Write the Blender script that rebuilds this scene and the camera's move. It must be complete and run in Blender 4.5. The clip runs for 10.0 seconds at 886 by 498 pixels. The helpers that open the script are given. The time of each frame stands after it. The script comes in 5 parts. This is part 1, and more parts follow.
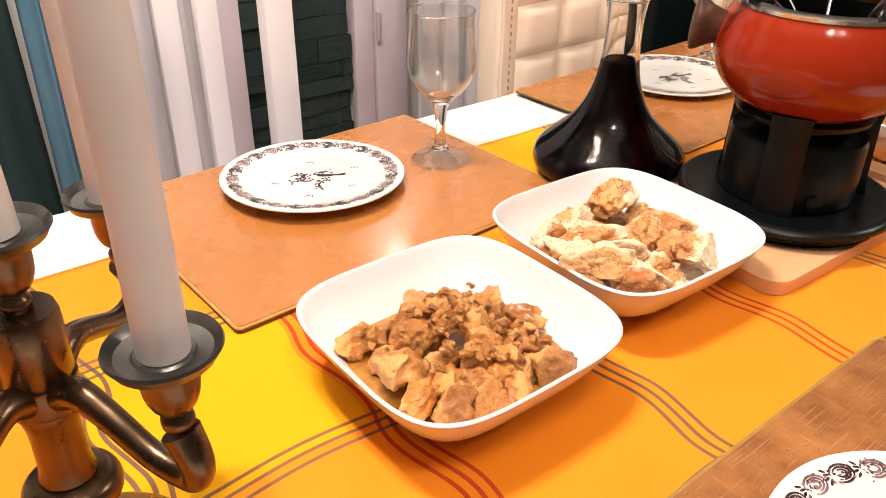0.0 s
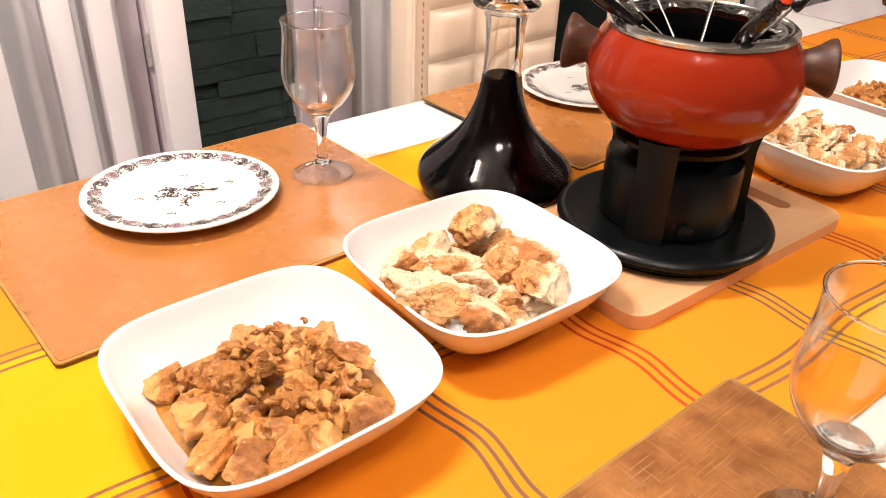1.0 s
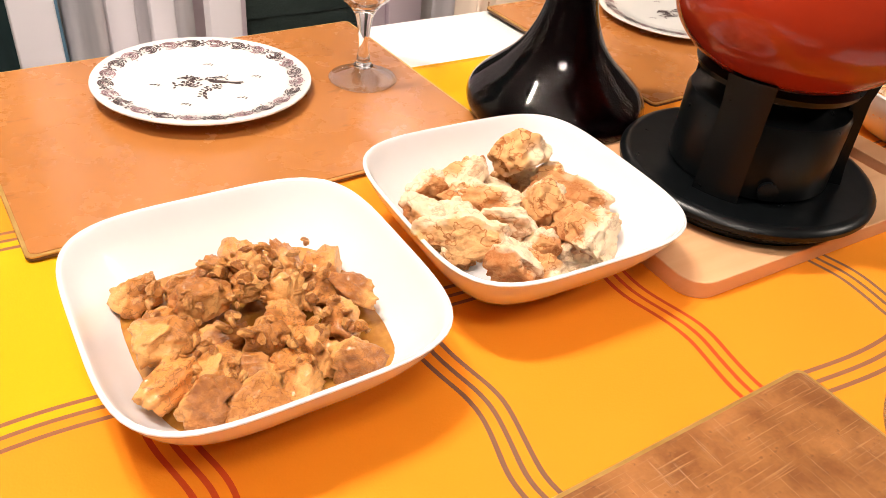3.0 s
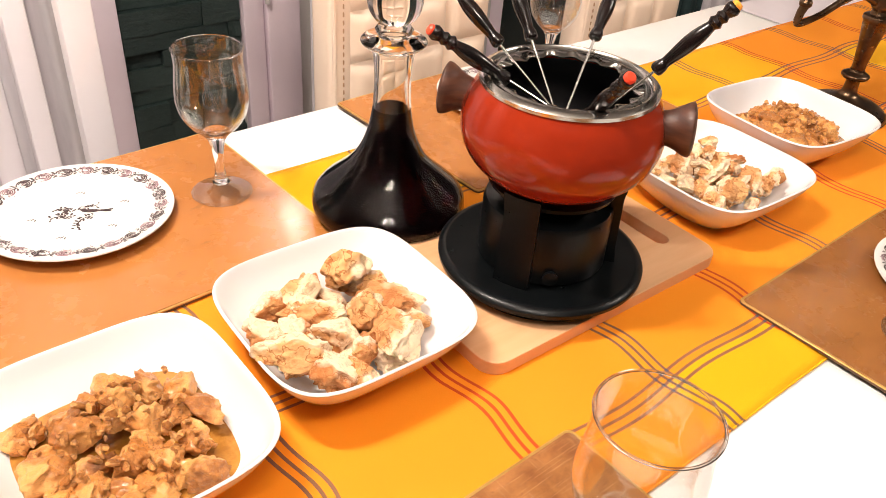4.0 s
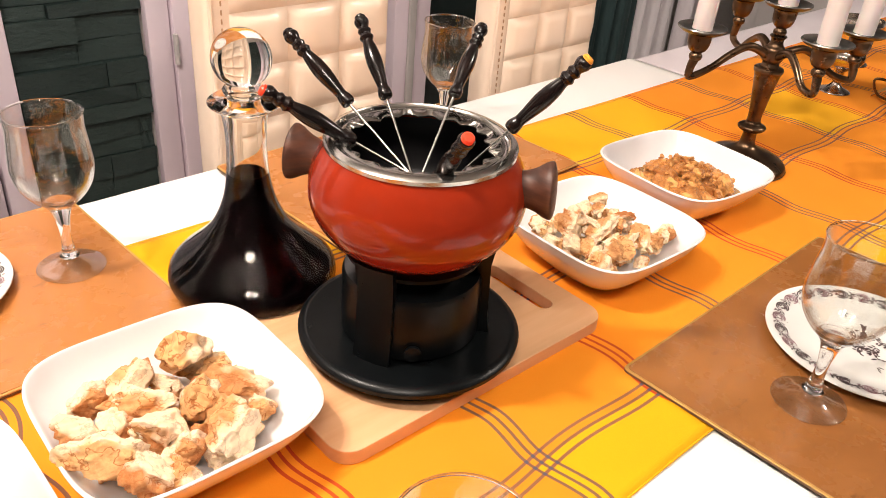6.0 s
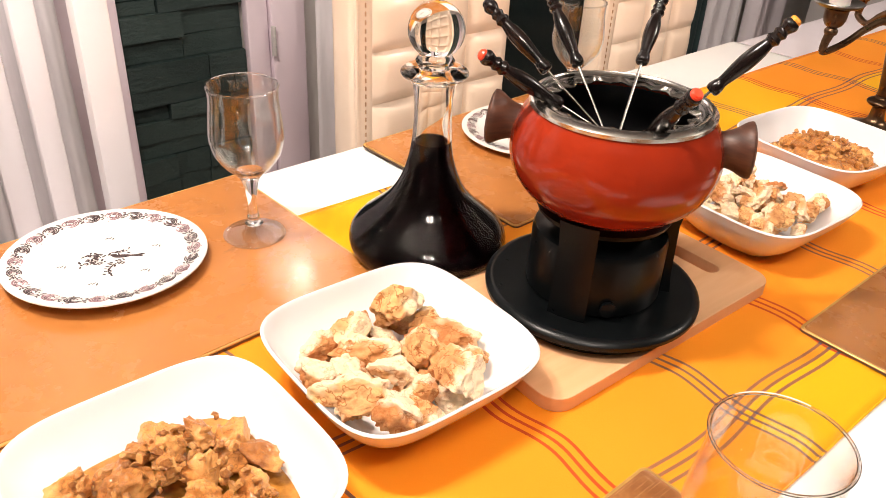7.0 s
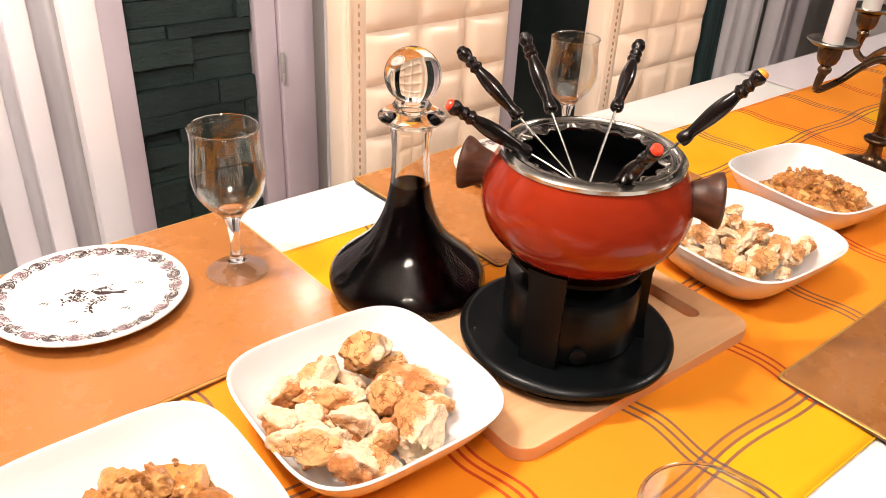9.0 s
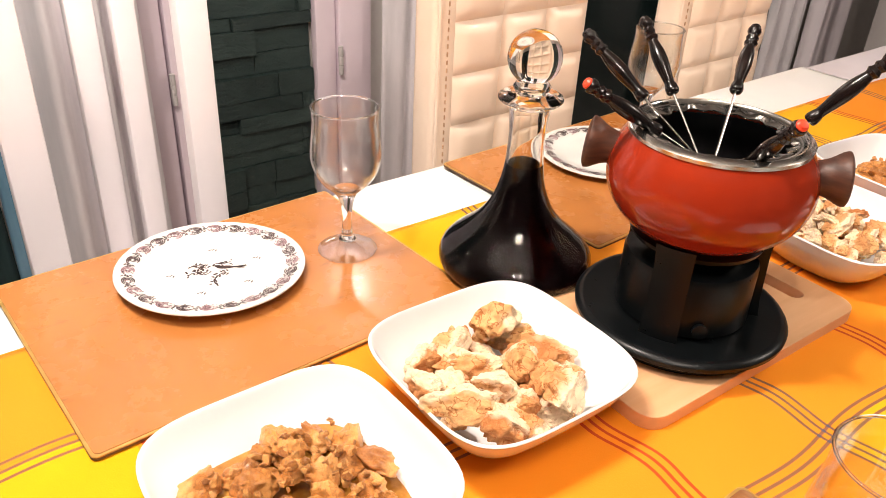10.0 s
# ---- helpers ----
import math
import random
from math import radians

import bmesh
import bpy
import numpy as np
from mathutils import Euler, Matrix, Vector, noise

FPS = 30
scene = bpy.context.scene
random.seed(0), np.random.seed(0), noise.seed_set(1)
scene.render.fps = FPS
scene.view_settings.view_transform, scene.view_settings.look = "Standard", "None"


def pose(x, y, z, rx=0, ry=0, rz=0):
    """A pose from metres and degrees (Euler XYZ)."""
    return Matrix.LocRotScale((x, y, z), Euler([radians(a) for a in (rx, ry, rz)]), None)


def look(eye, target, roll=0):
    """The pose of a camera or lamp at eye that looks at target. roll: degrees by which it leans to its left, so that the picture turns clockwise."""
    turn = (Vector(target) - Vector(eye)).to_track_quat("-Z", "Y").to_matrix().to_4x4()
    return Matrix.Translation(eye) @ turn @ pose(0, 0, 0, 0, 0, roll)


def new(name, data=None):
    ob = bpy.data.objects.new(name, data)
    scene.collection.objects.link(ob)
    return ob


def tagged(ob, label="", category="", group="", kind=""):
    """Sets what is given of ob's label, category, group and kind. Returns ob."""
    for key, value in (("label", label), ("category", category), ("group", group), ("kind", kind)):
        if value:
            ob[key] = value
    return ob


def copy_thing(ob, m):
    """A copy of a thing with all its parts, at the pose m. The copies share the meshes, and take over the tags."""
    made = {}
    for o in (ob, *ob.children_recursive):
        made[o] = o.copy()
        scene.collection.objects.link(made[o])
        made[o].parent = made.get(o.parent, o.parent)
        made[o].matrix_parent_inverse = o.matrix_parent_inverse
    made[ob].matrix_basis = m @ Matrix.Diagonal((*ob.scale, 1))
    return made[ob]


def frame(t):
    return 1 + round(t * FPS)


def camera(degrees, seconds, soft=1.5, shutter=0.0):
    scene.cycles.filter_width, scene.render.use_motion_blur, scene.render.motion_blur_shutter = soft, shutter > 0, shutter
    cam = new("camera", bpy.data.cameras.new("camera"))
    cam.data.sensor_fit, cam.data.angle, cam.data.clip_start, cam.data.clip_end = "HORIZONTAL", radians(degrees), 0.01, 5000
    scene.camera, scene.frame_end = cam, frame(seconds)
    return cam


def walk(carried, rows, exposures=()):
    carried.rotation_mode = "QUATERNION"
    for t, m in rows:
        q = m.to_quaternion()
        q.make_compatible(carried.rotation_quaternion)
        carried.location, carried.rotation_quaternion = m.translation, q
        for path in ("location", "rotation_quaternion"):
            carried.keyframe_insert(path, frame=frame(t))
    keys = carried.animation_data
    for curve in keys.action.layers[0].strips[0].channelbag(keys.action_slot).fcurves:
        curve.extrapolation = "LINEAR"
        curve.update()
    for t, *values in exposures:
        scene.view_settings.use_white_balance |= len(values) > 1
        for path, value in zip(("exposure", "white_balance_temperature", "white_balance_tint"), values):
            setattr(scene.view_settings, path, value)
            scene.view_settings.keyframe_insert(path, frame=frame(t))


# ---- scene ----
cam = camera(58.8, 10.0, soft=0.65)
PATH = [
    (0, (-0.629, -0.521, 1.142), (0.447, 0.834, 0.139), 0.7),
    (0.5, (-0.57, -0.537, 1.149), (0.534, 0.801, 0.154), 1.1),
    (1, (-0.51, -0.556, 1.159), (0.593, 0.757, 0.129), 2.2),
    (1.5, (-0.458, -0.553, 1.159), (0.619, 0.71, 0.044), 6.3),
    (2, (-0.42, -0.537, 1.134), (0.595, 0.722, -0.042), 8.4),
    (2.5, (-0.43, -0.513, 1.108), (0.512, 0.791, -0.081), 7.0),
    (2.7, (-0.442, -0.501, 1.096), (0.483, 0.811, -0.095), 6.6),
    (3.8, (-0.44, -0.57, 1.23), (0.571, 0.688, 0.049), 3.7),
    (4, (-0.418, -0.596, 1.259), (0.678, 0.618, 0.108), 4.9),
    (4.5, (-0.358, -0.652, 1.293), (0.854, 0.534, 0.233), 5.4),
    (5, (-0.299, -0.665, 1.291), (0.955, 0.503, 0.259), 6.0),
    (5.2, (-0.28, -0.667, 1.287), (0.975, 0.499, 0.253), 6.1),
    (6.3, (-0.335, -0.589, 1.238), (0.861, 0.635, 0.203), 4.2),
    (6.5, (-0.358, -0.578, 1.236), (0.819, 0.661, 0.196), 3.6),
    (7, (-0.449, -0.551, 1.224), (0.702, 0.713, 0.186), 3.3),
    (7.5, (-0.5, -0.56, 1.213), (0.643, 0.71, 0.172), 3.2),
    (8, (-0.509, -0.576, 1.199), (0.629, 0.693, 0.152), 3.2),
    (8.5, (-0.461, -0.568, 1.229), (0.666, 0.711, 0.185), 2.9),
    (9, (-0.406, -0.572, 1.252), (0.713, 0.744, 0.245), 3.0),
    (9.5, (-0.428, -0.562, 1.24), (0.69, 0.759, 0.236), 3.5),
    (10, (-0.509, -0.533, 1.238), (0.579, 0.809, 0.231), 3.0),
]
walk(cam, [(t, look(eye, target, roll)) for t, eye, target, roll in PATH],
     exposures=[(0.0, -0.26), (1.0, -0.18), (2.0, -0.34), (2.7, -0.26), (4.0, -0.10), (5.0, -0.05), (7.0, -0.07), (8.0, -0.12), (10.0, -0.08)])

# ---- light ----
world = bpy.data.worlds.new("night")
world.use_nodes = True
world.node_tree.nodes["Background"].inputs[0].default_value = (0.02, 0.03, 0.05, 1)
world.node_tree.nodes["Background"].inputs[1].default_value = 0.3
scene.world = world
scene.view_settings.exposure = 0.0
LAMP = Vector((-0.60, 0.15, 2.28))
LAMP_POWER = 128.0
REAR_LAMP = Vector((-0.55, -0.82, 2.28))
REAR_GLOW = 118.0
# fill added out of view to brighten the far end of the tables
FAR_FILL = Vector((1.9, -1.3, 2.28))
FAR_FILL_POWER = 76.0
SCONCE = Vector((0.65, 1.33, 1.74))
SCONCE_POWER = 3.0
LAMP_COLOUR = (1.0, 0.88, 0.775)


# ---- materials ----
def nodes_of(name):
    m = bpy.data.materials.new(name)
    m.use_nodes = True
    return m, m.node_tree.nodes, m.node_tree.links, m.node_tree.nodes["Principled BSDF"]


def noise_node(n, l, scale, detail=6.0, rough=0.55, space="Object", stretch=(1, 1, 1)):
    tc = n.new("ShaderNodeTexCoord")
    mp = n.new("ShaderNodeMapping")
    mp.inputs["Scale"].default_value = stretch
    t = n.new("ShaderNodeTexNoise")
    t.inputs["Scale"].default_value = scale
    t.inputs["Detail"].default_value = detail
    t.inputs["Roughness"].default_value = rough
    l.new(tc.outputs[space], mp.inputs[0])
    l.new(mp.outputs[0], t.inputs["Vector"])
    return t.outputs["Fac"]


def ramp_node(n, l, fac, stops):
    r = n.new("ShaderNodeValToRGB")
    e = r.color_ramp.elements
    while len(e) < len(stops):
        e.new(0.5)
    for el, (p, c) in zip(e, stops):
        el.position, el.color = p, (*c, 1)
    l.new(fac, r.inputs[0])
    return r.outputs[0]


def bump_node(n, l, p, fac, strength, dist):
    b = n.new("ShaderNodeBump")
    b.inputs["Strength"].default_value = strength
    b.inputs["Distance"].default_value = dist
    l.new(fac, b.inputs["Height"])
    l.new(b.outputs[0], p.inputs["Normal"])


def surface(name, a, b, scale=12.0, rough=0.5, metal=0.0, bump=0.2, bump_scale=120.0, dist=0.002, coat=0.0, lo=0.35, hi=0.68,
            stretch=(1, 1, 1), rough_span=0.12, sheen=0.0, sss=0.0):
    """Two tones mixed by a coarse noise, a fine relief and an uneven gloss."""
    m, n, l, p = nodes_of(name)
    f = noise_node(n, l, scale, stretch=stretch)
    l.new(ramp_node(n, l, f, [(lo, a), (hi, b)]), p.inputs["Base Color"])
    r = n.new("ShaderNodeMapRange")
    r.inputs["To Min"].default_value, r.inputs["To Max"].default_value = max(0.02, rough - rough_span), min(1, rough + rough_span)
    l.new(noise_node(n, l, scale * 2.7, stretch=stretch), r.inputs[0])
    l.new(r.outputs[0], p.inputs["Roughness"])
    p.inputs["Metallic"].default_value = metal
    p.inputs["Coat Weight"].default_value = coat
    p.inputs["Coat Roughness"].default_value = 0.12
    p.inputs["Sheen Weight"].default_value = sheen
    p.inputs["Subsurface Weight"].default_value = sss
    p.inputs["Subsurface Scale"].default_value = 0.004
    if bump:
        bump_node(n, l, p, noise_node(n, l, bump_scale, stretch=stretch), bump, dist)
    return m


def glass(name, tint=(0.97, 0.985, 0.97)):
    m, n, l, p = nodes_of(name)
    p.inputs["Base Color"].default_value = (*tint, 1)
    p.inputs["Transmission Weight"].default_value = 1.0
    p.inputs["Roughness"].default_value = 0.0
    p.inputs["IOR"].default_value = 1.47
    return m


def thin_glass(name, base, grow):
    """Thin clear glass: straight through, with a gloss that grows towards the rim."""
    m, n, l, p = nodes_of(name)
    lw = n.new("ShaderNodeLayerWeight")
    lw.inputs["Blend"].default_value = 0.5
    cube = calc(n, l, "POWER", lw.outputs["Facing"], 3.0)
    fac = calc(n, l, "ADD", calc(n, l, "MULTIPLY", cube, grow), base)
    clear = n.new("ShaderNodeBsdfTransparent")
    clear.inputs[0].default_value = (0.975, 0.98, 0.97, 1)
    gloss = n.new("ShaderNodeBsdfGlossy")
    gloss.inputs["Roughness"].default_value = 0.02
    a = n.new("ShaderNodeMixShader")
    l.new(fac, a.inputs[0])
    l.new(clear.outputs[0], a.inputs[1])
    l.new(gloss.outputs[0], a.inputs[2])
    l.new(a.outputs[0], [q for q in n if q.type == "OUTPUT_MATERIAL"][0].inputs[0])
    return m


def calc(n, l, op, a, b=None):
    m = n.new("ShaderNodeMath")
    m.operation = op
    for i, v in enumerate((a, b)):
        if v is None:
            continue
        if isinstance(v, (int, float)):
            m.inputs[i].default_value = v
        else:
            l.new(v, m.inputs[i])
    return m.outputs[0]


def blend(n, l, fac, a, b):
    m = n.new("ShaderNodeMix")
    m.data_type = "RGBA"
    for s, v in ((0, fac), (6, a), (7, b)):
        if isinstance(v, tuple):
            m.inputs[s].default_value = (*v, 1)
        else:
            l.new(v, m.inputs[s])
    return m.outputs[2]


def runner_cloth():
    """Woven cotton: orange and yellow fields, groups of three thin lines both ways."""
    m, n, l, p = nodes_of("runner_cloth")
    tc = n.new("ShaderNodeTexCoord")
    sx = n.new("ShaderNodeSeparateXYZ")
    l.new(tc.outputs["Object"], sx.inputs[0])
    x0, y0 = sx.outputs[0], sx.outputs[1]
    # the weave lies crooked: the lines wander
    wob = calc(n, l, "MULTIPLY", calc(n, l, "SINE", calc(n, l, "ADD", calc(n, l, "MULTIPLY", y0, 52.0), calc(n, l, "MULTIPLY", x0, 3.0))), 0.0055)
    x = calc(n, l, "ADD", calc(n, l, "ADD", x0, wob), calc(n, l, "MULTIPLY", calc(n, l, "SUBTRACT", noise_node(n, l, 7.0, 2.0), 0.5), 0.012))
    woy = calc(n, l, "MULTIPLY", calc(n, l, "SINE", calc(n, l, "MULTIPLY", x0, 31.0)), 0.0035)
    y = calc(n, l, "ADD", y0, woy)

    def lines(u, start, step, width):
        k = calc(n, l, "ROUND", calc(n, l, "DIVIDE", calc(n, l, "SUBTRACT", u, start), step))
        d = calc(n, l, "SUBTRACT", calc(n, l, "SUBTRACT", u, start), calc(n, l, "MULTIPLY", k, step))
        near = calc(n, l, "LESS_THAN", calc(n, l, "ABSOLUTE", d), 0.0145)
        f = calc(n, l, "SUBTRACT", calc(n, l, "FRACT", calc(n, l, "ADD", calc(n, l, "DIVIDE", d, 0.0095), 0.5)), 0.5)
        thin = calc(n, l, "LESS_THAN", calc(n, l, "ABSOLUTE", f), width)
        odd = calc(n, l, "ABSOLUTE", calc(n, l, "MODULO", k, 2.0))
        return calc(n, l, "MULTIPLY", near, thin), odd

    across, odd = lines(x, -0.390, 0.1665, 0.18)
    along, _ = lines(y, -0.160, 0.185, 0.17)

    def inside(u, a, b):
        return calc(n, l, "MULTIPLY", calc(n, l, "GREATER_THAN", u, a), calc(n, l, "LESS_THAN", u, b))

    far_row = calc(n, l, "MULTIPLY", inside(y, 0.025, 1.0), inside(x, -0.405, 0.94))
    near_row = calc(n, l, "MULTIPLY", inside(y, -1.0, -0.345), inside(x, 0.1, 1.1))
    mid_row = calc(n, l, "MULTIPLY", inside(y, -0.160, 0.025), calc(n, l, "ADD", inside(x, -0.574, -0.405), inside(x, 1.112, 1.28)))
    yellow = calc(n, l, "MINIMUM", calc(n, l, "ADD", calc(n, l, "ADD", far_row, near_row), mid_row), 1.0)
    tone = noise_node(n, l, 3.0, 3.0)
    orange = ramp_node(n, l, tone, [(0.3, (0.85, 0.265, 0.011)), (0.7, (0.89, 0.30, 0.016))])
    field = blend(n, l, yellow, orange, (0.86, 0.42, 0.005))
    weave = noise_node(n, l, 900.0, 2.0)
    field = blend(n, l, calc(n, l, "MULTIPLY", weave, 0.10), field, (0.55, 0.14, 0.01))
    line = blend(n, l, odd, (0.55, 0.065, 0.012), (0.22, 0.10, 0.06))
    c = blend(n, l, across, field, line)
    c = blend(n, l, along, c, (0.27, 0.11, 0.055))
    both = calc(n, l, "MULTIPLY", across, along)
    c = blend(n, l, both, c, (0.10, 0.08, 0.13))
    l.new(c, p.inputs["Base Color"])
    p.inputs["Roughness"].default_value = 0.9
    p.inputs["Specular IOR Level"].default_value = 0.2
    p.inputs["Sheen Weight"].default_value = 0.04
    bump_node(n, l, p, noise_node(n, l, 700.0, 2.0), 0.25, 0.0006)
    return m


def masked(name, inner, crust, dark, scale, rough, bump_scale, dist, sss=0.0, wet=0.0, fleck=0.5, crack=0.5):
    """Food: an inner and an outer tone parted by the mesh's own crust mask, with scorched flecks."""
    m, n, l, p = nodes_of(name)
    at = n.new("ShaderNodeAttribute")
    at.attribute_name = "crust"
    info = n.new("ShaderNodeObjectInfo")
    f = noise_node(n, l, scale, 8.0, 0.65)
    g = noise_node(n, l, scale * 3.1, 6.0, 0.7)
    edge = n.new("ShaderNodeMapRange")
    edge.inputs["From Min"].default_value, edge.inputs["From Max"].default_value = 0.38, 0.60
    l.new(calc(n, l, "ADD", calc(n, l, "MULTIPLY", at.outputs["Fac"], 0.55), calc(n, l, "MULTIPLY", f, 0.5)), edge.inputs[0])
    tone = ramp_node(n, l, calc(n, l, "ADD", calc(n, l, "MULTIPLY", info.outputs["Random"], 0.3), calc(n, l, "MULTIPLY", f, 0.8)), [(0.35, dark), (0.72, crust)])
    c = blend(n, l, edge.outputs[0], inner, tone)
    spots = ramp_node(n, l, g, [(0.60, (0, 0, 0)), (0.72, (1, 1, 1))])
    c = blend(n, l, calc(n, l, "MULTIPLY", spots, fleck), c, dark)
    # torn seams: thin dark lines, crevice shade put into the colour
    h = calc(n, l, "ABSOLUTE", calc(n, l, "SUBTRACT", noise_node(n, l, scale * 0.8, 3.0, 0.6, stretch=(1, 1, 1.8)), 0.5))
    both = calc(n, l, "ADD", 0.35, calc(n, l, "MULTIPLY", edge.outputs[0], 0.65))
    seam = ramp_node(n, l, h, [(0.006, (1, 1, 1)), (0.022, (0, 0, 0))])
    c = blend(n, l, calc(n, l, "MULTIPLY", calc(n, l, "MULTIPLY", seam, both), calc(n, l, "MULTIPLY", g, 2.0 * crack)), c, dark)
    l.new(c, p.inputs["Base Color"])
    p.inputs["Roughness"].default_value = rough
    p.inputs["Coat Weight"].default_value = wet
    p.inputs["Coat Roughness"].default_value = 0.2
    p.inputs["Subsurface Weight"].default_value = sss
    p.inputs["Subsurface Radius"].default_value = (1.0, 0.6, 0.3)
    p.inputs["Subsurface Scale"].default_value = 0.003
    bump_node(n, l, p, noise_node(n, l, bump_scale, 8.0, 0.7), 0.8, dist)
    return m


RUNNER = runner_cloth()
WHITE_CLOTH = surface("white_cloth", (0.82, 0.81, 0.80), (0.87, 0.86, 0.85), 5, 0.75, bump=0.12, bump_scale=600, dist=0.0006, sheen=0.1)
LILAC_CLOTH = surface("pale_lilac_cloth", (0.72, 0.66, 0.70), (0.78, 0.72, 0.76), 5, 0.75, bump=0.12, bump_scale=600, dist=0.0006)
TABLE_WOOD = surface("table_wood", (0.16, 0.09, 0.05), (0.24, 0.14, 0.08), 8, 0.45, bump=0.15, stretch=(1, 8, 8))


def worn_lacquer():
    """Brown lacquer rubbed through: cloudy wear under straight fine scratches both ways."""
    m, n, l, p = nodes_of("placemat_scratched")
    cloud = noise_node(n, l, 26.0, 8.0, 0.7)
    c = ramp_node(n, l, cloud, [(0.36, (0.22, 0.080, 0.022)), (0.64, (0.44, 0.185, 0.056))])
    one = ramp_node(n, l, noise_node(n, l, 9.0, 4.0, 0.6, stretch=(2.0, 75.0, 1)), [(0.60, (0, 0, 0)), (0.68, (1, 1, 1))])
    two = ramp_node(n, l, noise_node(n, l, 9.0, 4.0, 0.6, stretch=(75.0, 2.0, 1)), [(0.62, (0, 0, 0)), (0.70, (1, 1, 1))])
    marks = calc(n, l, "MAXIMUM", one, two)
    c = blend(n, l, calc(n, l, "MULTIPLY", marks, 0.55), c, (0.62, 0.32, 0.12))
    pits = ramp_node(n, l, noise_node(n, l, 210.0, 3.0, 0.6), [(0.62, (0, 0, 0)), (0.70, (1, 1, 1))])
    c = blend(n, l, calc(n, l, "MULTIPLY", pits, 0.6), c, (0.15, 0.05, 0.015))
    l.new(c, p.inputs["Base Color"])
    l.new(calc(n, l, "ADD", 0.24, calc(n, l, "MULTIPLY", cloud, 0.25)), p.inputs["Roughness"])
    p.inputs["Coat Weight"].default_value = 0.4
    p.inputs["Coat Roughness"].default_value = 0.12
    bump_node(n, l, p, calc(n, l, "ADD", marks, noise_node(n, l, 90.0, 6.0)), 0.45, 0.0006)
    return m


MAT_WORN = worn_lacquer()


def scuffed_lacquer(name, a, b, scuff, coat):
    """Glossy lacquer with soft cloudy tone, a few dark scuffs and hair-fine scratches."""
    m, n, l, p = nodes_of(name)
    c = ramp_node(n, l, noise_node(n, l, 5.0), [(0.35, a), (0.68, b)])
    worn = ramp_node(n, l, noise_node(n, l, 13.0, 5.0, 0.6, stretch=(1.0, 2.6, 1)), [(0.655, (0, 0, 0)), (0.71, (1, 1, 1))])
    c = blend(n, l, calc(n, l, "MULTIPLY", worn, 0.55), c, scuff)
    hair = ramp_node(n, l, noise_node(n, l, 8.0, 4.0, 0.6, stretch=(1.5, 90.0, 1)), [(0.70, (0, 0, 0)), (0.75, (1, 1, 1))])
    c = blend(n, l, calc(n, l, "MULTIPLY", hair, 0.25), c, scuff)
    l.new(c, p.inputs["Base Color"])
    l.new(calc(n, l, "ADD", 0.19, calc(n, l, "MULTIPLY", noise_node(n, l, 17.0, 8.0, 0.65), 0.16)), p.inputs["Roughness"])
    p.inputs["Coat Weight"].default_value = coat
    p.inputs["Coat Roughness"].default_value = 0.12
    bump_node(n, l, p, noise_node(n, l, 22.0), 0.06, 0.0006)
    return m


MAT_TOP = scuffed_lacquer("placemat_lacquer", (0.42, 0.155, 0.036), (0.49, 0.19, 0.048), (0.17, 0.055, 0.014), 0.22)
MAT_DARK = scuffed_lacquer("placemat_brown", (0.25, 0.092, 0.022), (0.34, 0.135, 0.034), (0.12, 0.04, 0.012), 0.4)
MAT_EDGE = surface("gilt_edge", (0.62, 0.36, 0.10), (0.75, 0.48, 0.16), 60, 0.35, metal=0.6, bump=0.1)
MAT_BACK = surface("dark_backing", (0.10, 0.05, 0.025), (0.14, 0.07, 0.03), 30, 0.7)
CHINA = surface("white_china", (0.80, 0.79, 0.76), (0.84, 0.83, 0.80), 4, 0.16, bump=0.0, coat=0.5, rough_span=0.04)
CHINA_BOWL = surface("white_stoneware", (0.83, 0.82, 0.83), (0.87, 0.86, 0.87), 4, 0.20, bump=0.03, bump_scale=25, dist=0.001, coat=0.4, rough_span=0.05)
PRINT_DARK = surface("dark_print", (0.02, 0.010, 0.012), (0.06, 0.03, 0.03), 160, 0.3, bump=0.0)
PRINT_PINK = surface("rose_print", (0.13, 0.055, 0.065), (0.38, 0.22, 0.25), 140, 0.3, bump=0.0)
GLASS = glass("clear_glass", (0.99, 0.99, 0.985))
GLASS_THIN = thin_glass("thin_clear_glass", 0.055, 1.0)
GLASS_FOOT = thin_glass("foot_glass", 0.12, 0.8)
CRYSTAL = glass("crystal", (0.98, 0.97, 0.94))
CRYSTAL.node_tree.nodes["Principled BSDF"].inputs["IOR"].default_value = 1.40
WINE = surface("dark_red_wine", (0.0025, 0.001, 0.0015), (0.004, 0.001, 0.0015), 10, 0.5, bump=0.0, rough_span=0.01)
WINE.node_tree.nodes["Principled BSDF"].inputs["Specular IOR Level"].default_value = 0.0
ENAMEL = surface("red_orange_enamel", (0.27, 0.021, 0.006), (0.33, 0.029, 0.008), 5, 0.13, bump=0.03, bump_scale=30, dist=0.0005, coat=0.0, rough_span=0.03)
BLACK_ENAMEL = surface("black_enamel", (0.005, 0.005, 0.006), (0.012, 0.011, 0.012), 8, 0.35, bump=0.0)
BLACK_IRON = surface("matt_black_iron", (0.002, 0.0026, 0.0030), (0.004, 0.0052, 0.006), 20, 0.32, bump=0.06, bump_scale=200, dist=0.0003)
STEEL = surface("polished_steel", (0.52, 0.50, 0.47), (0.66, 0.64, 0.60), 18, 0.20, metal=1.0, bump=0.05, bump_scale=90, dist=0.0003)
HANDLE_WOOD = surface("dark_handle_wood", (0.045, 0.015, 0.008), (0.10, 0.034, 0.016), 30, 0.5, bump=0.2, bump_scale=120, dist=0.0006, stretch=(1, 1, 6))
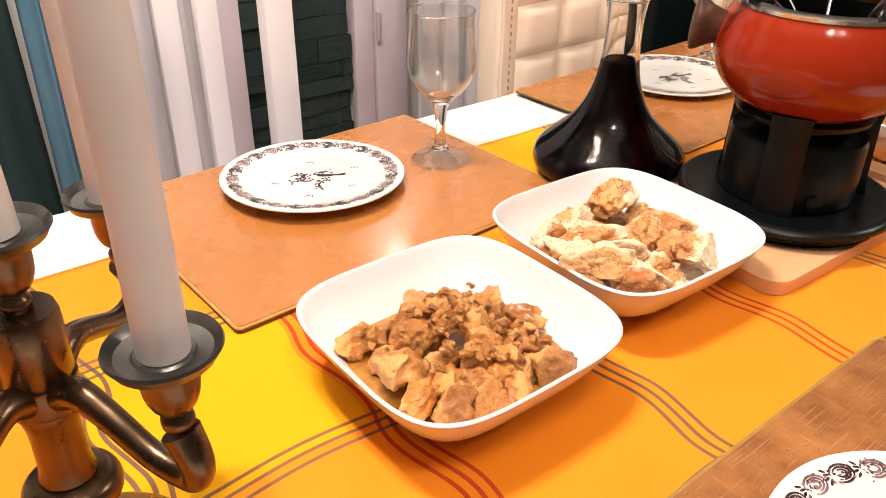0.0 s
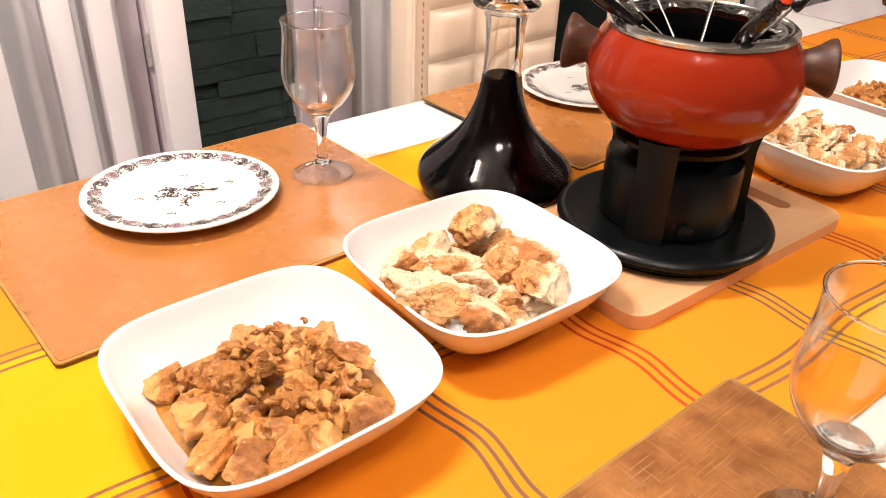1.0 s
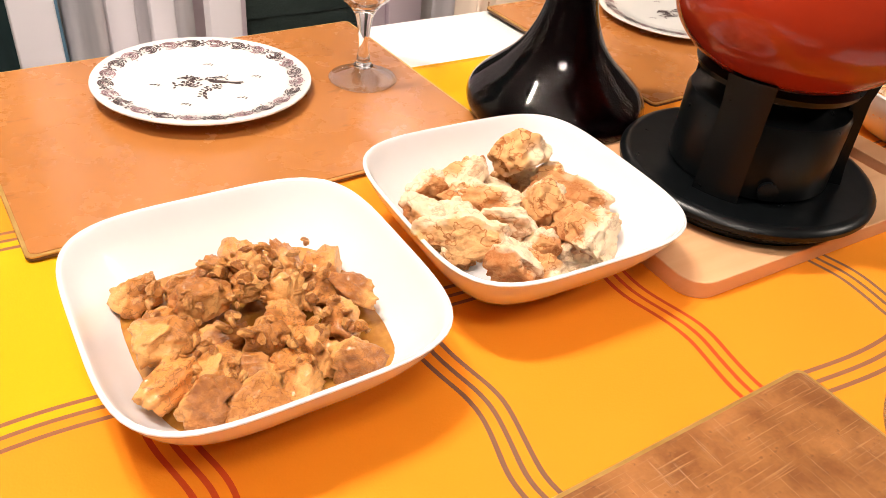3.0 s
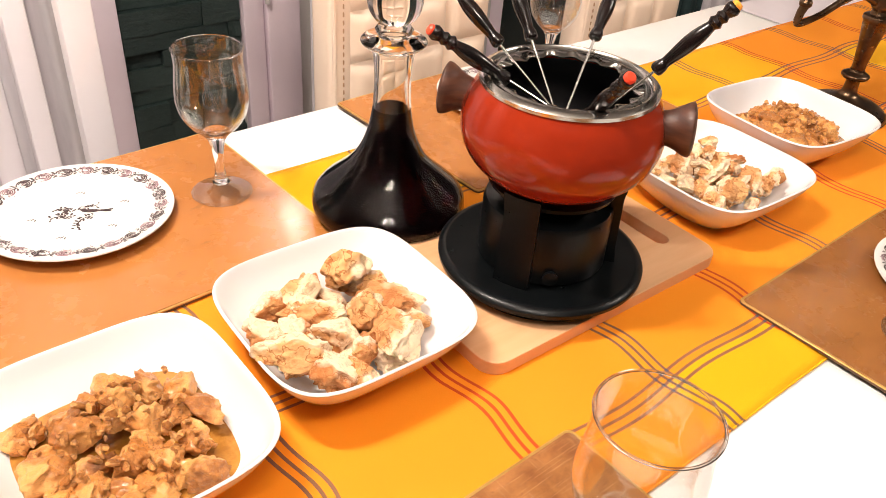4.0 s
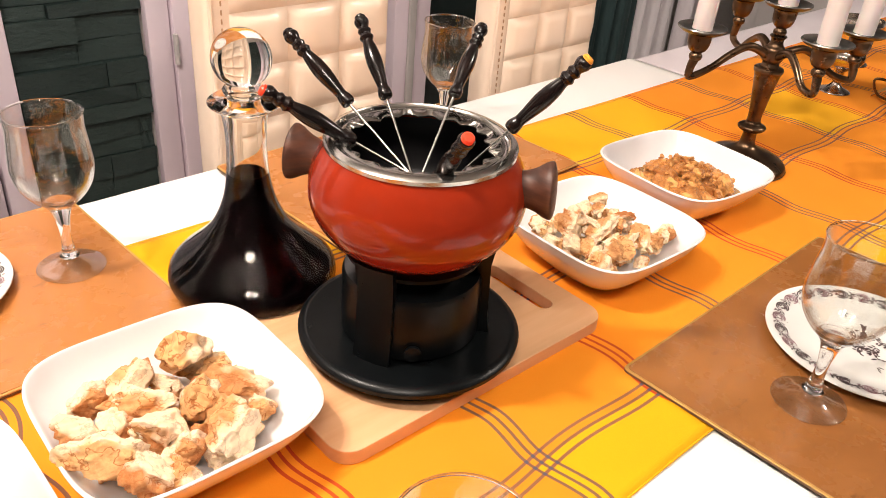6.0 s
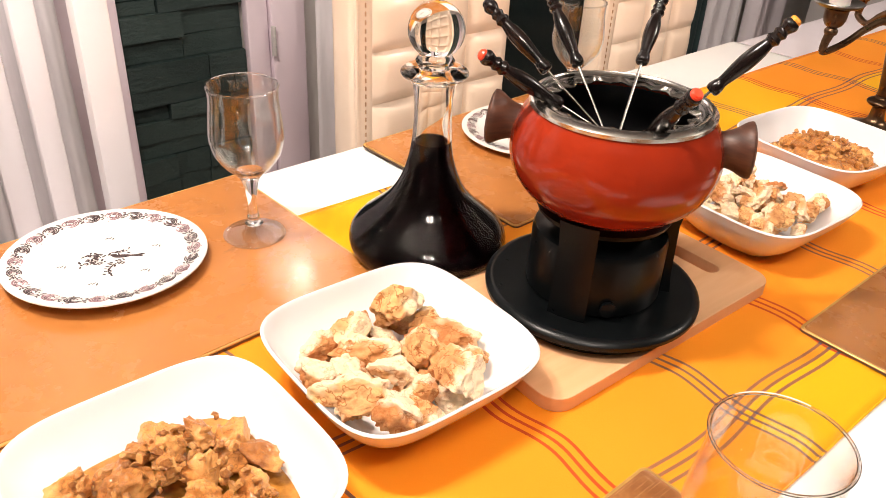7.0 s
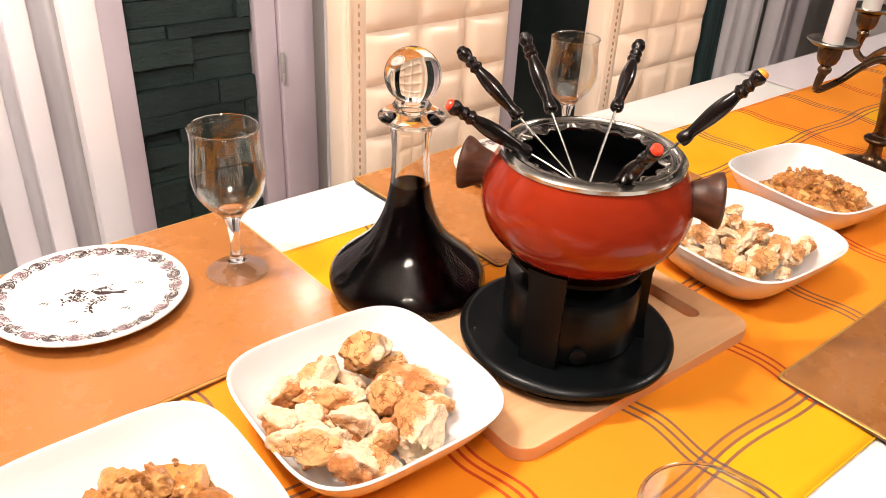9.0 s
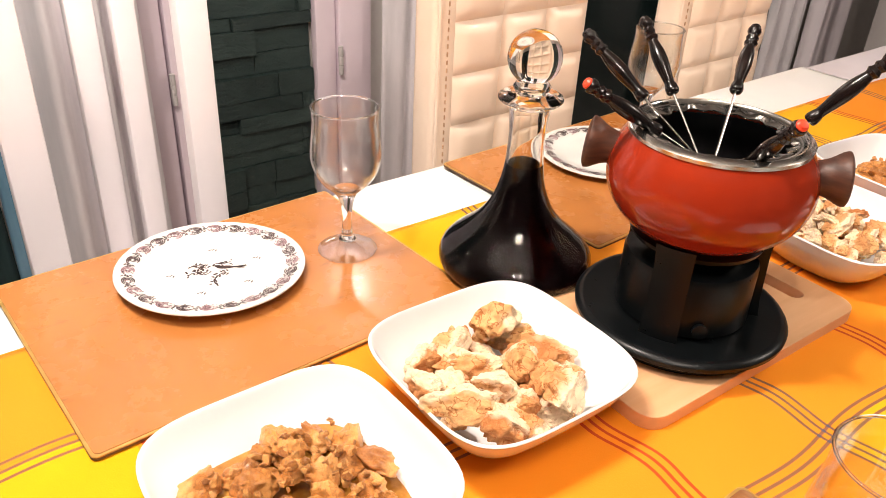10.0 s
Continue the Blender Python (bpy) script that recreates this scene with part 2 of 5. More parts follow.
FORK_WOOD = surface("near_black_turned_wood", (0.004, 0.003, 0.003), (0.012, 0.006, 0.005), 40, 0.18, bump=0.05, coat=0.2)
RED_TIP = surface("red_paint", (0.80, 0.05, 0.02), (0.86, 0.08, 0.03), 50, 0.3, bump=0.0)
AMBER_TIP = surface("amber_paint", (0.80, 0.30, 0.03), (0.86, 0.36, 0.05), 50, 0.3, bump=0.0)
BOARD_WOOD = surface("beech_wood", (0.66, 0.35, 0.17), (0.76, 0.45, 0.24), 7, 0.48, bump=0.12, bump_scale=60, dist=0.0005, stretch=(0.5, 6, 6))
BRONZE = surface("aged_bronze", (0.085, 0.050, 0.028), (0.20, 0.125, 0.075), 22, 0.30, metal=0.95, bump=0.15, bump_scale=70, dist=0.0006, rough_span=0.12)
PEWTER = surface("tarnished_pewter", (0.09, 0.085, 0.08), (0.21, 0.20, 0.185), 30, 0.34, metal=0.9, bump=0.15, bump_scale=90, dist=0.0005)
WAX = surface("white_wax", (0.70, 0.62, 0.60), (0.76, 0.68, 0.66), 14, 0.45, bump=0.1, bump_scale=40, dist=0.0008, sss=0.25)
BREAD = masked("torn_bread", (0.97, 0.76, 0.52), (0.90, 0.53, 0.23), (0.48, 0.16, 0.04), 70.0, 0.85, 300.0, 0.0034, 0.12, fleck=0.35, crack=0.9)
MEAT = masked("stewed_meat", (0.87, 0.43, 0.13), (0.82, 0.34, 0.08), (0.36, 0.12, 0.02), 120.0, 0.32, 320.0, 0.0034, 0.04, wet=0.4, fleck=0.65, crack=0.7)
SAUCE = surface("brown_sauce", (0.30, 0.12, 0.018), (0.54, 0.25, 0.045), 70, 0.14, bump=0.5, bump_scale=170, dist=0.002, coat=0.6)
LEATHER = surface("cream_leather", (0.84, 0.66, 0.51), (0.88, 0.72, 0.58), 6, 0.38, bump=0.15, bump_scale=240, dist=0.0006, coat=0.15)
LEATHER_WHITE = surface("white_leather", (0.76, 0.72, 0.70), (0.82, 0.79, 0.77), 6, 0.45, bump=0.12, bump_scale=240, dist=0.0006)
THREAD = surface("tan_thread", (0.42, 0.24, 0.13), (0.5, 0.3, 0.17), 50, 0.8, bump=0.0)
CHAIR_LEG = surface("dark_wood", (0.06, 0.035, 0.022), (0.10, 0.06, 0.04), 18, 0.45)
SATIN = surface("silver_satin", (0.66, 0.63, 0.66), (0.82, 0.77, 0.80), 5, 0.34, metal=0.05, bump=0.15, bump_scale=30, dist=0.003, stretch=(3, 3, 0.5), sheen=0.2)
TEAL = surface("dark_teal_cloth", (0.012, 0.032, 0.034), (0.022, 0.05, 0.052), 7, 0.7, bump=0.2, stretch=(3, 3, 0.5))
BLUE = surface("blue_satin", (0.10, 0.22, 0.32), (0.16, 0.30, 0.42), 6, 0.45, bump=0.15, stretch=(3, 3, 0.5))
WHITE_PAINT = surface("white_paint", (0.84, 0.79, 0.82), (0.88, 0.84, 0.87), 4, 0.4, bump=0.05, bump_scale=40, dist=0.0006)
LILAC_PAINT = surface("lilac_grey_paint", (0.74, 0.63, 0.70), (0.80, 0.69, 0.76), 4, 0.45, bump=0.06, bump_scale=50, dist=0.0006)
GREY_PAINT = surface("warm_grey_paint", (0.46, 0.43, 0.42), (0.52, 0.49, 0.48), 4, 0.5, bump=0.06)
PLASTER = surface("white_plaster", (0.70, 0.66, 0.63), (0.76, 0.73, 0.70), 3, 0.85, bump=0.2, bump_scale=90)
# colour of the outer walls, darkened to weaken fill and reflections
ROOM_DARKENED = surface("taupe_wall_darkened", (0.085, 0.08, 0.08), (0.11, 0.105, 0.10), 3, 0.8, bump=0.1)
# dark grey in place of white: less bounce, deeper blacks in the glass
CEILING_DARKENED = surface("ceiling_darkened", (0.20, 0.19, 0.18), (0.24, 0.23, 0.22), 3, 0.9, bump=0.1)
FLOOR_TILE = surface("floor_tile", (0.42, 0.35, 0.31), (0.50, 0.43, 0.38), 3, 0.35, bump=0.1)
DARK_PANE = surface("night_pane", (0.006, 0.012, 0.012), (0.010, 0.018, 0.018), 3, 0.12, bump=0.0)
PETAL = surface("black_petal", (0.008, 0.010, 0.012), (0.022, 0.026, 0.030), 20, 0.45, bump=0.2)
GOLD_LEAF = surface("gold_leaf", (0.45, 0.20, 0.05), (0.70, 0.40, 0.13), 30, 0.4, metal=0.4, bump=0.3)
SILVER = surface("mercury_glass", (0.45, 0.38, 0.32), (0.75, 0.70, 0.66), 45, 0.18, metal=1.0, bump=0.3, bump_scale=60, dist=0.002)


def slate_stone():
    m, n, l, p = nodes_of("slate_stone")
    info = n.new("ShaderNodeObjectInfo")
    f = noise_node(n, l, 9.0, 8.0, 0.65, stretch=(1, 1, 3))
    v = calc(n, l, "ADD", calc(n, l, "MULTIPLY", info.outputs["Random"], 0.45), calc(n, l, "MULTIPLY", f, 0.6))
    l.new(ramp_node(n, l, v, [(0.25, (0.006, 0.017, 0.016)), (0.8, (0.026, 0.046, 0.042))]), p.inputs["Base Color"])
    p.inputs["Roughness"].default_value = 0.62
    bump_node(n, l, p, noise_node(n, l, 38.0, 8.0, 0.7, stretch=(1, 1, 2.5)), 0.9, 0.006)
    return m


SLATE = slate_stone()


for _m, _v in ((BLACK_IRON, 0.20), (BLACK_ENAMEL, 0.3), (ENAMEL, 0.32), (FORK_WOOD, 0.35)):
    _m.node_tree.nodes["Principled BSDF"].inputs["Specular IOR Level"].default_value = _v


# ---- builders ----
def mesh_of(name, verts, faces, material, smooth=True, sharp=None):
    me = bpy.data.meshes.new(name)
    me.from_pydata([tuple(v) for v in verts], [], [tuple(f) for f in faces])
    me.update()
    me.materials.append(material)
    if smooth:
        for poly in me.polygons:
            poly.use_smooth = True
        if sharp:
            me.set_sharp_from_angle(angle=radians(sharp))
    return me


def hang(name, me, parent=None, label="", m=None):
    ob = new(name, me)
    if parent is not None:
        ob.parent = parent
    if m is not None:
        ob.matrix_basis = m
    if label:
        ob["label"] = label
    return ob


def part(name, bm, material, parent, label="", sharp=35, m=None):
    """Links a bmesh as one mesh object under a thing or a part."""
    me = bpy.data.meshes.new(name)
    bmesh.ops.recalc_face_normals(bm, faces=bm.faces)
    bm.to_mesh(me)
    bm.free()
    me.materials.append(material)
    for poly in me.polygons:
        poly.use_smooth = True
    me.set_sharp_from_angle(angle=radians(sharp))
    return hang(name, me, parent, label, m)


def thing(name, m, label, category, group="", kind=""):
    ob = new(name)
    ob.empty_display_size = 0.05
    ob.matrix_basis = m
    return tagged(ob, label, category, group, kind)


def lathe(bm, profile, n=48, m=None, closed=False):
    """Turns (r, z) pairs round z; r = 0 closes to a point."""
    m = m or Matrix()
    rings = []
    for r, z in profile:
        if r < 1e-6:
            rings.append([bm.verts.new(m @ Vector((0, 0, z)))])
        else:
            rings.append([bm.verts.new(m @ Vector((r * math.cos(2 * math.pi * i / n), r * math.sin(2 * math.pi * i / n), z))) for i in range(n)])
    pairs = list(zip(rings, rings[1:]))
    if closed:
        pairs.append((rings[-1], rings[0]))
    for a, b in pairs:
        for i in range(n):
            j = (i + 1) % n
            if len(a) == 1 and len(b) == 1:
                continue
            if len(a) == 1:
                bm.faces.new((a[0], b[i], b[j]))
            elif len(b) == 1:
                bm.faces.new((a[i], a[j], b[0]))
            else:
                bm.faces.new((a[i], a[j], b[j], b[i]))
    return bm


def smooth_profile(points, steps=5):
    """Catmull-Rom through (r, z) points."""
    p = [points[0], *points, points[-1]]
    out = []
    for i in range(1, len(p) - 2):
        for s in range(steps):
            t = s / steps
            q = []
            for k in (0, 1):
                a, b, c, d = p[i - 1][k], p[i][k], p[i + 1][k], p[i + 2][k]
                q.append(0.5 * (2 * b + (c - a) * t + (2 * a - 5 * b + 4 * c - d) * t * t + (3 * b - a - 3 * c + d) * t ** 3))
            out.append((max(0.0, q[0]), q[1]))
    out.append(points[-1])
    return out


def tube(bm, path, radius, n=10, taper=None):
    """A round tube along a list of points."""
    rings = []
    up = Vector((0.13, 0.21, 0.97))
    for i, c in enumerate(path):
        c = Vector(c)
        d = (Vector(path[min(i + 1, len(path) - 1)]) - Vector(path[max(i - 1, 0)])).normalized()
        u = d.cross(up).normalized()
        v = d.cross(u)
        r = taper(i / (len(path) - 1)) * radius if taper else radius
        rings.append([bm.verts.new(c + r * (math.cos(2 * math.pi * k / n) * u + math.sin(2 * math.pi * k / n) * v)) for k in range(n)])
    for a, b in zip(rings, rings[1:]):
        for i in range(n):
            j = (i + 1) % n
            bm.faces.new((a[i], a[j], b[j], b[i]))
    bm.faces.new(rings[0][::-1])
    bm.faces.new(rings[-1])
    return bm


def curve_points(points, steps=6):
    p = [Vector(q) for q in (points[0], *points, points[-1])]
    out = []
    for i in range(1, len(p) - 2):
        for s in range(steps):
            t = s / steps
            a, b, c, d = p[i - 1], p[i], p[i + 1], p[i + 2]
            out.append(0.5 * (2 * b + (c - a) * t + (2 * a - 5 * b + 4 * c - d) * t * t + (3 * b - a - 3 * c + d) * t ** 3))
    out.append(p[-1])
    return out


def box(bm, x0, y0, z0, x1, y1, z1, bevel=0.0, segments=2):
    g = bmesh.ops.create_cube(bm, size=1.0)
    for v in g["verts"]:
        v.co = Vector(((x0 + x1) / 2 + v.co.x * (x1 - x0), (y0 + y1) / 2 + v.co.y * (y1 - y0), (z0 + z1) / 2 + v.co.z * (z1 - z0)))
    if bevel:
        edges = list({e for v in g["verts"] for e in v.link_edges})
        bmesh.ops.bevel(bm, geom=edges, offset=bevel, segments=segments, affect="EDGES", profile=0.5)
    return bm


def rounded(w, h, r, n=8):
    """Outline of a rectangle with rounded corners."""
    pts = []
    for cx, cy, a0 in ((w / 2 - r, h / 2 - r, 0), (-w / 2 + r, h / 2 - r, 90), (-w / 2 + r, -h / 2 + r, 180), (w / 2 - r, -h / 2 + r, 270)):
        for k in range(n + 1):
            a = radians(a0 + 90 * k / n)
            pts.append((cx + r * math.cos(a), cy + r * math.sin(a)))
    return pts


def slab(bm, outline, z0, z1, bevel=0.0):
    """A plate with that outline; a small step stands for the worn edge."""
    c = Vector((sum(p[0] for p in outline) / len(outline), sum(p[1] for p in outline) / len(outline)))
    k = len(outline)

    def ring(z, inset):
        out = []
        for p in outline:
            d = Vector(p) - c
            q = Vector(p) - d.normalized() * inset
            out.append(bm.verts.new((q.x, q.y, z)))
        return out

    rings = [ring(z0, bevel), ring(z0 + bevel, 0), ring(z1 - bevel, 0), ring(z1, bevel)] if bevel else [ring(z0, 0), ring(z1, 0)]
    for a, b in zip(rings, rings[1:]):
        for i in range(k):
            bm.faces.new((a[i], a[(i + 1) % k], b[(i + 1) % k], b[i]))
    bm.faces.new(rings[0][::-1])
    bm.faces.new(rings[-1])
    return bm


TOP = 0.75

# ---- room ----
NORTH = 1.42


def setting(name, label, category, *boxes, material=None, bevel=0.0):
    bm = bmesh.new()
    for b in boxes:
        box(bm, *b, bevel=bevel)
    ob = part(name, bm, material, None)
    return tagged(ob, label, category, kind="structure")


setting("floor", "pale warm tiled floor under the tables", "floor", (-3.0, -3.0, -0.1, 4.2, NORTH + 0.1, 0.0), material=FLOOR_TILE)
# ceiling stays out of view; its dark colour holds back bounce light
setting("ceiling", "plain unseen ceiling, darkened to cut reflections", "ceiling", (-3.0, -3.0, 2.5, 4.2, NORTH + 0.1, 2.6), material=CEILING_DARKENED)
setting("wall_south", "plain wall, kept dark taupe to cut bounce light", "wall", (-3.0, -3.1, 0, 4.2, -3.0, 2.5), material=ROOM_DARKENED)
setting("wall_west", "plain wall, kept dark taupe to cut bounce light", "wall", (-3.1, -3.0, 0, -3.0, NORTH, 2.5), material=ROOM_DARKENED)
setting("wall_east", "plain wall, kept dark taupe to cut bounce light", "wall", (4.2, -3.0, 0, 4.3, NORTH, 2.5), material=ROOM_DARKENED)
wall_north = setting("wall_north", "white wall with a strip of dark slate cladding", "wall",
                     (-3.0, NORTH, 0, 1.02, NORTH + 0.12, 2.5), (2.7, NORTH, 0, 4.2, NORTH + 0.12, 2.5), (1.02, NORTH, 2.15, 2.7, NORTH + 0.12, 2.5), material=PLASTER)


def french_window():
    w = thing("window_1", pose(0, NORTH, 0), "lilac-grey framed french window, dark with night", "window", kind="structure")
    for x0, x1 in ((1.02, 1.09), (1.40, 1.56), (2.62, 2.70)):
        part("window_frame", box(bmesh.new(), x0, -0.035, 0, x1, 0.06, 2.15, 0.006), LILAC_PAINT, w)
    part("window_frame", box(bmesh.new(), 1.09, -0.03, 2.08, 2.62, 0.06, 2.15, 0.006), LILAC_PAINT, w)
    for x0, x1 in ((1.09, 1.40), (1.56, 2.62)):
        part("pane", box(bmesh.new(), x0 + 0.001, 0.02, 0.002, x1 - 0.001, 0.03, 2.078), DARK_PANE, w, "dark glass at night")
    part("mullion", box(bmesh.new(), 1.455, -0.05, 0.0, 1.485, -0.036, 2.1, 0.004), GREY_PAINT, w)


french_window()


def hinged_frame(name, x0, x1, hinge_x, hinge_z, y, label):
    f = thing(name, pose(0, y, 0), label, "door frame", kind="structure")
    part("jamb", box(bmesh.new(), x0, -0.03, 0, hinge_x, 0.0, 2.2, 0.004), LILAC_PAINT, f)
    part("stile", box(bmesh.new(), hinge_x + 0.004, -0.042, 0, x1, 0.0, 2.2, 0.006), LILAC_PAINT, f)
    for z in (hinge_z, hinge_z + 0.75, hinge_z - 0.45):
        h = bmesh.new()
        for k in range(3):
            lathe(h, [(0, 0), (0.007, 0), (0.007, 0.026), (0, 0.026)], 12, pose(hinge_x + 0.002, -0.052, z - 0.04 + 0.027 * k))
        part("hinge", h, GREY_PAINT, f, "painted steel hinge")


hinged_frame("door_frame_1", 0.06, 0.215, 0.136, 0.56, NORTH, "lilac-grey door frame with a steel hinge")
hinged_frame("door_frame_2", 0.548, 0.72, 0.61, 0.57, NORTH - 0.02, "lilac-grey door frame with a steel hinge")


def curtain(name, x0, x1, y, folds, depth, material, label, seed, z0=0.03, z1=2.25):
    rng = random.Random(seed)
    ph = [rng.uniform(0, 6.28) for _ in range(4)]
    nx, nz = int(folds * 14), 14
    verts, faces = [], []
    for k in range(nz + 1):
        f = k / nz
        for i in range(nx + 1):
            u = i / nx
            a = 2 * math.pi * folds * u
            d = depth * (0.8 + 0.2 * (1 - f)) * (math.sin(a + ph[0] + 0.7 * math.sin(a * 0.37 + ph[1])) + 0.3 * math.sin(2.3 * a + ph[2]))
            x = x0 + (x1 - x0) * u + 0.015 * math.sin(a * 0.5 + ph[3]) + (0.5 - u) * 0.05 * f
            verts.append((x, y + d + 0.008 * math.sin(3.1 * f + a), z0 + (z1 - z0) * f))
    for k in range(nz):
        for i in range(nx):
            a = k * (nx + 1) + i
            faces.append((a, a + 1, a + nx + 2, a + nx + 1))
    ob = hang(name, mesh_of(name, verts, faces, material))
    s = ob.modifiers.new("thickness", "SOLIDIFY")
    s.thickness = 0.002
    return tagged(ob, label, "curtain")


curtain("curtain", -0.215, 0.055, 1.27, 2.6, 0.045, SATIN, "silver satin curtain in deep folds", 3)
curtain("curtain", 0.715, 1.05, 1.30, 2.4, 0.025, SATIN, "silver satin curtain beside the door frame", 5)
curtain("curtain", -0.315, -0.21, 1.30, 1.5, 0.018, BLUE, "blue satin curtain hanging in folds", 7)
curtain("curtain", -1.3, -0.315, 1.33, 5, 0.03, TEAL, "dark teal cloth curtain hanging in folds", 8)
curtain("curtain", 2.25, 2.62, 1.25, 3, 0.03, TEAL, "dark teal cloth curtain hanging in folds", 9)
curtain("curtain", 2.62, 2.98, 1.27, 3, 0.03, SATIN, "silver satin curtain hanging in folds", 11)
curtain("curtain", 3.0, 3.4, 1.28, 3, 0.03, LILAC_CLOTH, "pale lilac cloth curtain in folds", 12)

# ---- tables ----


def table(name, x0, x1, y0, y1, label):
    t = thing(name, pose(0, 0, 0), label, "table")
    part("tabletop", box(bmesh.new(), x0 + 0.004, y0 + 0.004, TOP - 0.036, x1 - 0.004, y1 - 0.004, TOP - 0.004, 0.004), TABLE_WOOD, t)
    part("apron", box(bmesh.new(), x0 + 0.08, y0 + 0.08, TOP - 0.12, x1 - 0.08, y1 - 0.08, TOP - 0.036, 0.004), TABLE_WOOD, t)
    for x in (x0 + 0.09, x1 - 0.09):
        for y in (y0 + 0.09, y1 - 0.09):
            part("leg", box(bmesh.new(), x - 0.035, y - 0.035, 0, x + 0.035, y + 0.035, TOP - 0.12, 0.006), TABLE_WOOD, t)


T_FAR, T_NEAR = 0.325, -0.66
table("dining_table", -1.35, 1.165, T_NEAR, T_FAR, "long dining table under a white cloth")
table("dining_table", 1.175, 2.55, T_NEAR + 0.02, T_FAR - 0.01, "second dining table set end to end with the first")


def tablecloth(x0, x1, y0, y1, material, label, seed):
    """A sheet over the table with a short wavy drop on its long sides."""
    rng = random.Random(seed)
    nx = 150
    row = [(y0 - 0.004, -0.16), (y0 - 0.004, -0.10), (y0 - 0.004, -0.05), (y0 - 0.003, -0.012), (y0 + 0.001, -0.003), (y0 + 0.012, 0.0)]
    ys = row + [(y0 + (y1 - y0) * k / 12, 0.0) for k in range(1, 12)] + [(y1 - 0.012, 0), (y1 - 0.001, -0.003), (y1 + 0.003, -0.012), (y1 + 0.004, -0.05), (y1 + 0.004, -0.10), (y1 + 0.004, -0.16)]
    ph = [rng.uniform(0, 6.28) for _ in range(3)]
    verts, faces = [], []
    for i in range(nx + 1):
        x = x0 + (x1 - x0) * i / nx
        for y, z in ys:
            w = abs(z) / 0.16 * 0.018 * (math.sin(x * 21 + ph[0]) + 0.6 * math.sin(x * 37 + ph[1]))
            lift = 0.0012 * (1 + noise.noise((x * 6, y * 6, seed))) if z == 0 else 0
            verts.append((x, y + (abs(w) if y > 0 else -abs(w)), TOP - 0.002 + z + lift))
    k = len(ys)
    for i in range(nx):
        for j in range(k - 1):
            a = i * k + j
            faces.append((a, a + k, a + k + 1, a + 1))
    ob = hang("tablecloth", mesh_of("tablecloth", verts, faces, material))
    s = ob.modifiers.new("thickness", "SOLIDIFY")
    s.thickness = 0.0016
    return tagged(ob, label, "tablecloth")


tablecloth(-1.352, 1.167, T_NEAR, T_FAR, WHITE_CLOTH, "plain white cloth on the dining table", 2)
tablecloth(1.173, 2.552, T_NEAR + 0.02, T_FAR - 0.01, LILAC_CLOTH, "pale lilac-white cloth on the second table", 4)


def runner():
    x0, x1, y0, y1 = -1.30, 2.30, -0.412, 0.187
    nx, ny = 300, 60
    verts, faces = [], []
    for i in range(nx + 1):
        for j in range(ny + 1):
            x, y = x0 + (x1 - x0) * i / nx, y0 + (y1 - y0) * j / ny
            e = 0.003 * noise.noise((x * 5, 3.1 * j / ny, 1.0))
            z = 0.0016 + 0.0011 * (1 + math.sin(y * 52 + x * 3)) * 0.5 + 0.0011 * (1 + noise.noise((x * 9, y * 9, 4.0)))
            edge = min(i, j, nx - i, ny - j)
            z *= min(1, 0.45 + edge * 0.3)
            verts.append((x, y + e - 0.014 * max(0, x), TOP + z))
    for i in range(nx):
        for j in range(ny):
            a = i * (ny + 1) + j
            faces.append((a, a + ny + 1, a + ny + 2, a + 1))
    ob = thing("table_runner", Matrix(), "orange and yellow cotton table runner with thin plaid lines", "table runner")
    cloth = hang("cloth", mesh_of("cloth", verts, faces, RUNNER), ob)
    t = cloth.modifiers.new("thickness", "SOLIDIFY")
    t.thickness, t.offset = 0.001, -1
    # folded hems along the two long edges and the two ends
    k = ny + 1
    edges = [[verts[a * k] for a in range(nx + 1)], [verts[a * k + ny] for a in range(nx + 1)], verts[:k], verts[nx * k:]]
    for run in edges:
        part("hem", tube(bmesh.new(), [(x, y, z + 0.0001) for x, y, z in run], 0.0011, 6), RUNNER, ob)


runner()
MAT_Z = TOP + 0.0042


def placemat(x, y, w, h, turn, top, label):
    m = thing("placemat", pose(x, y, MAT_Z, 0, 0, turn), label, "placemat", "placemats on the table")
    part("backing", slab(bmesh.new(), rounded(w, h, 0.006, 3), 0.0, 0.0022), MAT_BACK, m)
    part("edging", slab(bmesh.new(), rounded(w, h, 0.006, 3), 0.0022, 0.0036, 0.0005), MAT_EDGE, m, "thin gilt edge")
    part("top_sheet", slab(bmesh.new(), rounded(w - 0.006, h - 0.006, 0.005, 3), 0.0036, 0.0042, 0.0002), top, m)


placemat(-0.232, 0.158, 0.418, 0.312, 2.2, MAT_TOP, "glossy orange-brown placemat with a gilt edge")
placemat(0.388, 0.164, 0.440, 0.305, 2.0, MAT_TOP, "glossy orange-brown placemat with a gilt edge")
placemat(0.485, -0.468, 0.445, 0.308, 0.0, MAT_DARK, "glossy dark brown placemat with a gilt edge")
placemat(-0.238, -0.489, 0.445, 0.312, 0.6, MAT_WORN, "scratched worn brown placemat with a gilt edge")
ON_MAT = MAT_Z + 0.0043

# ---- crockery ----


def plate_height(r):
    """Height of the plate's upper face at the radius r."""
    if r < 0.062:
        return 0.0062
    t = min(1, (r - 0.062) / 0.042)
    return 0.0062 + 0.0046 * t * t * (3 - 2 * t) + 0.0015 * t


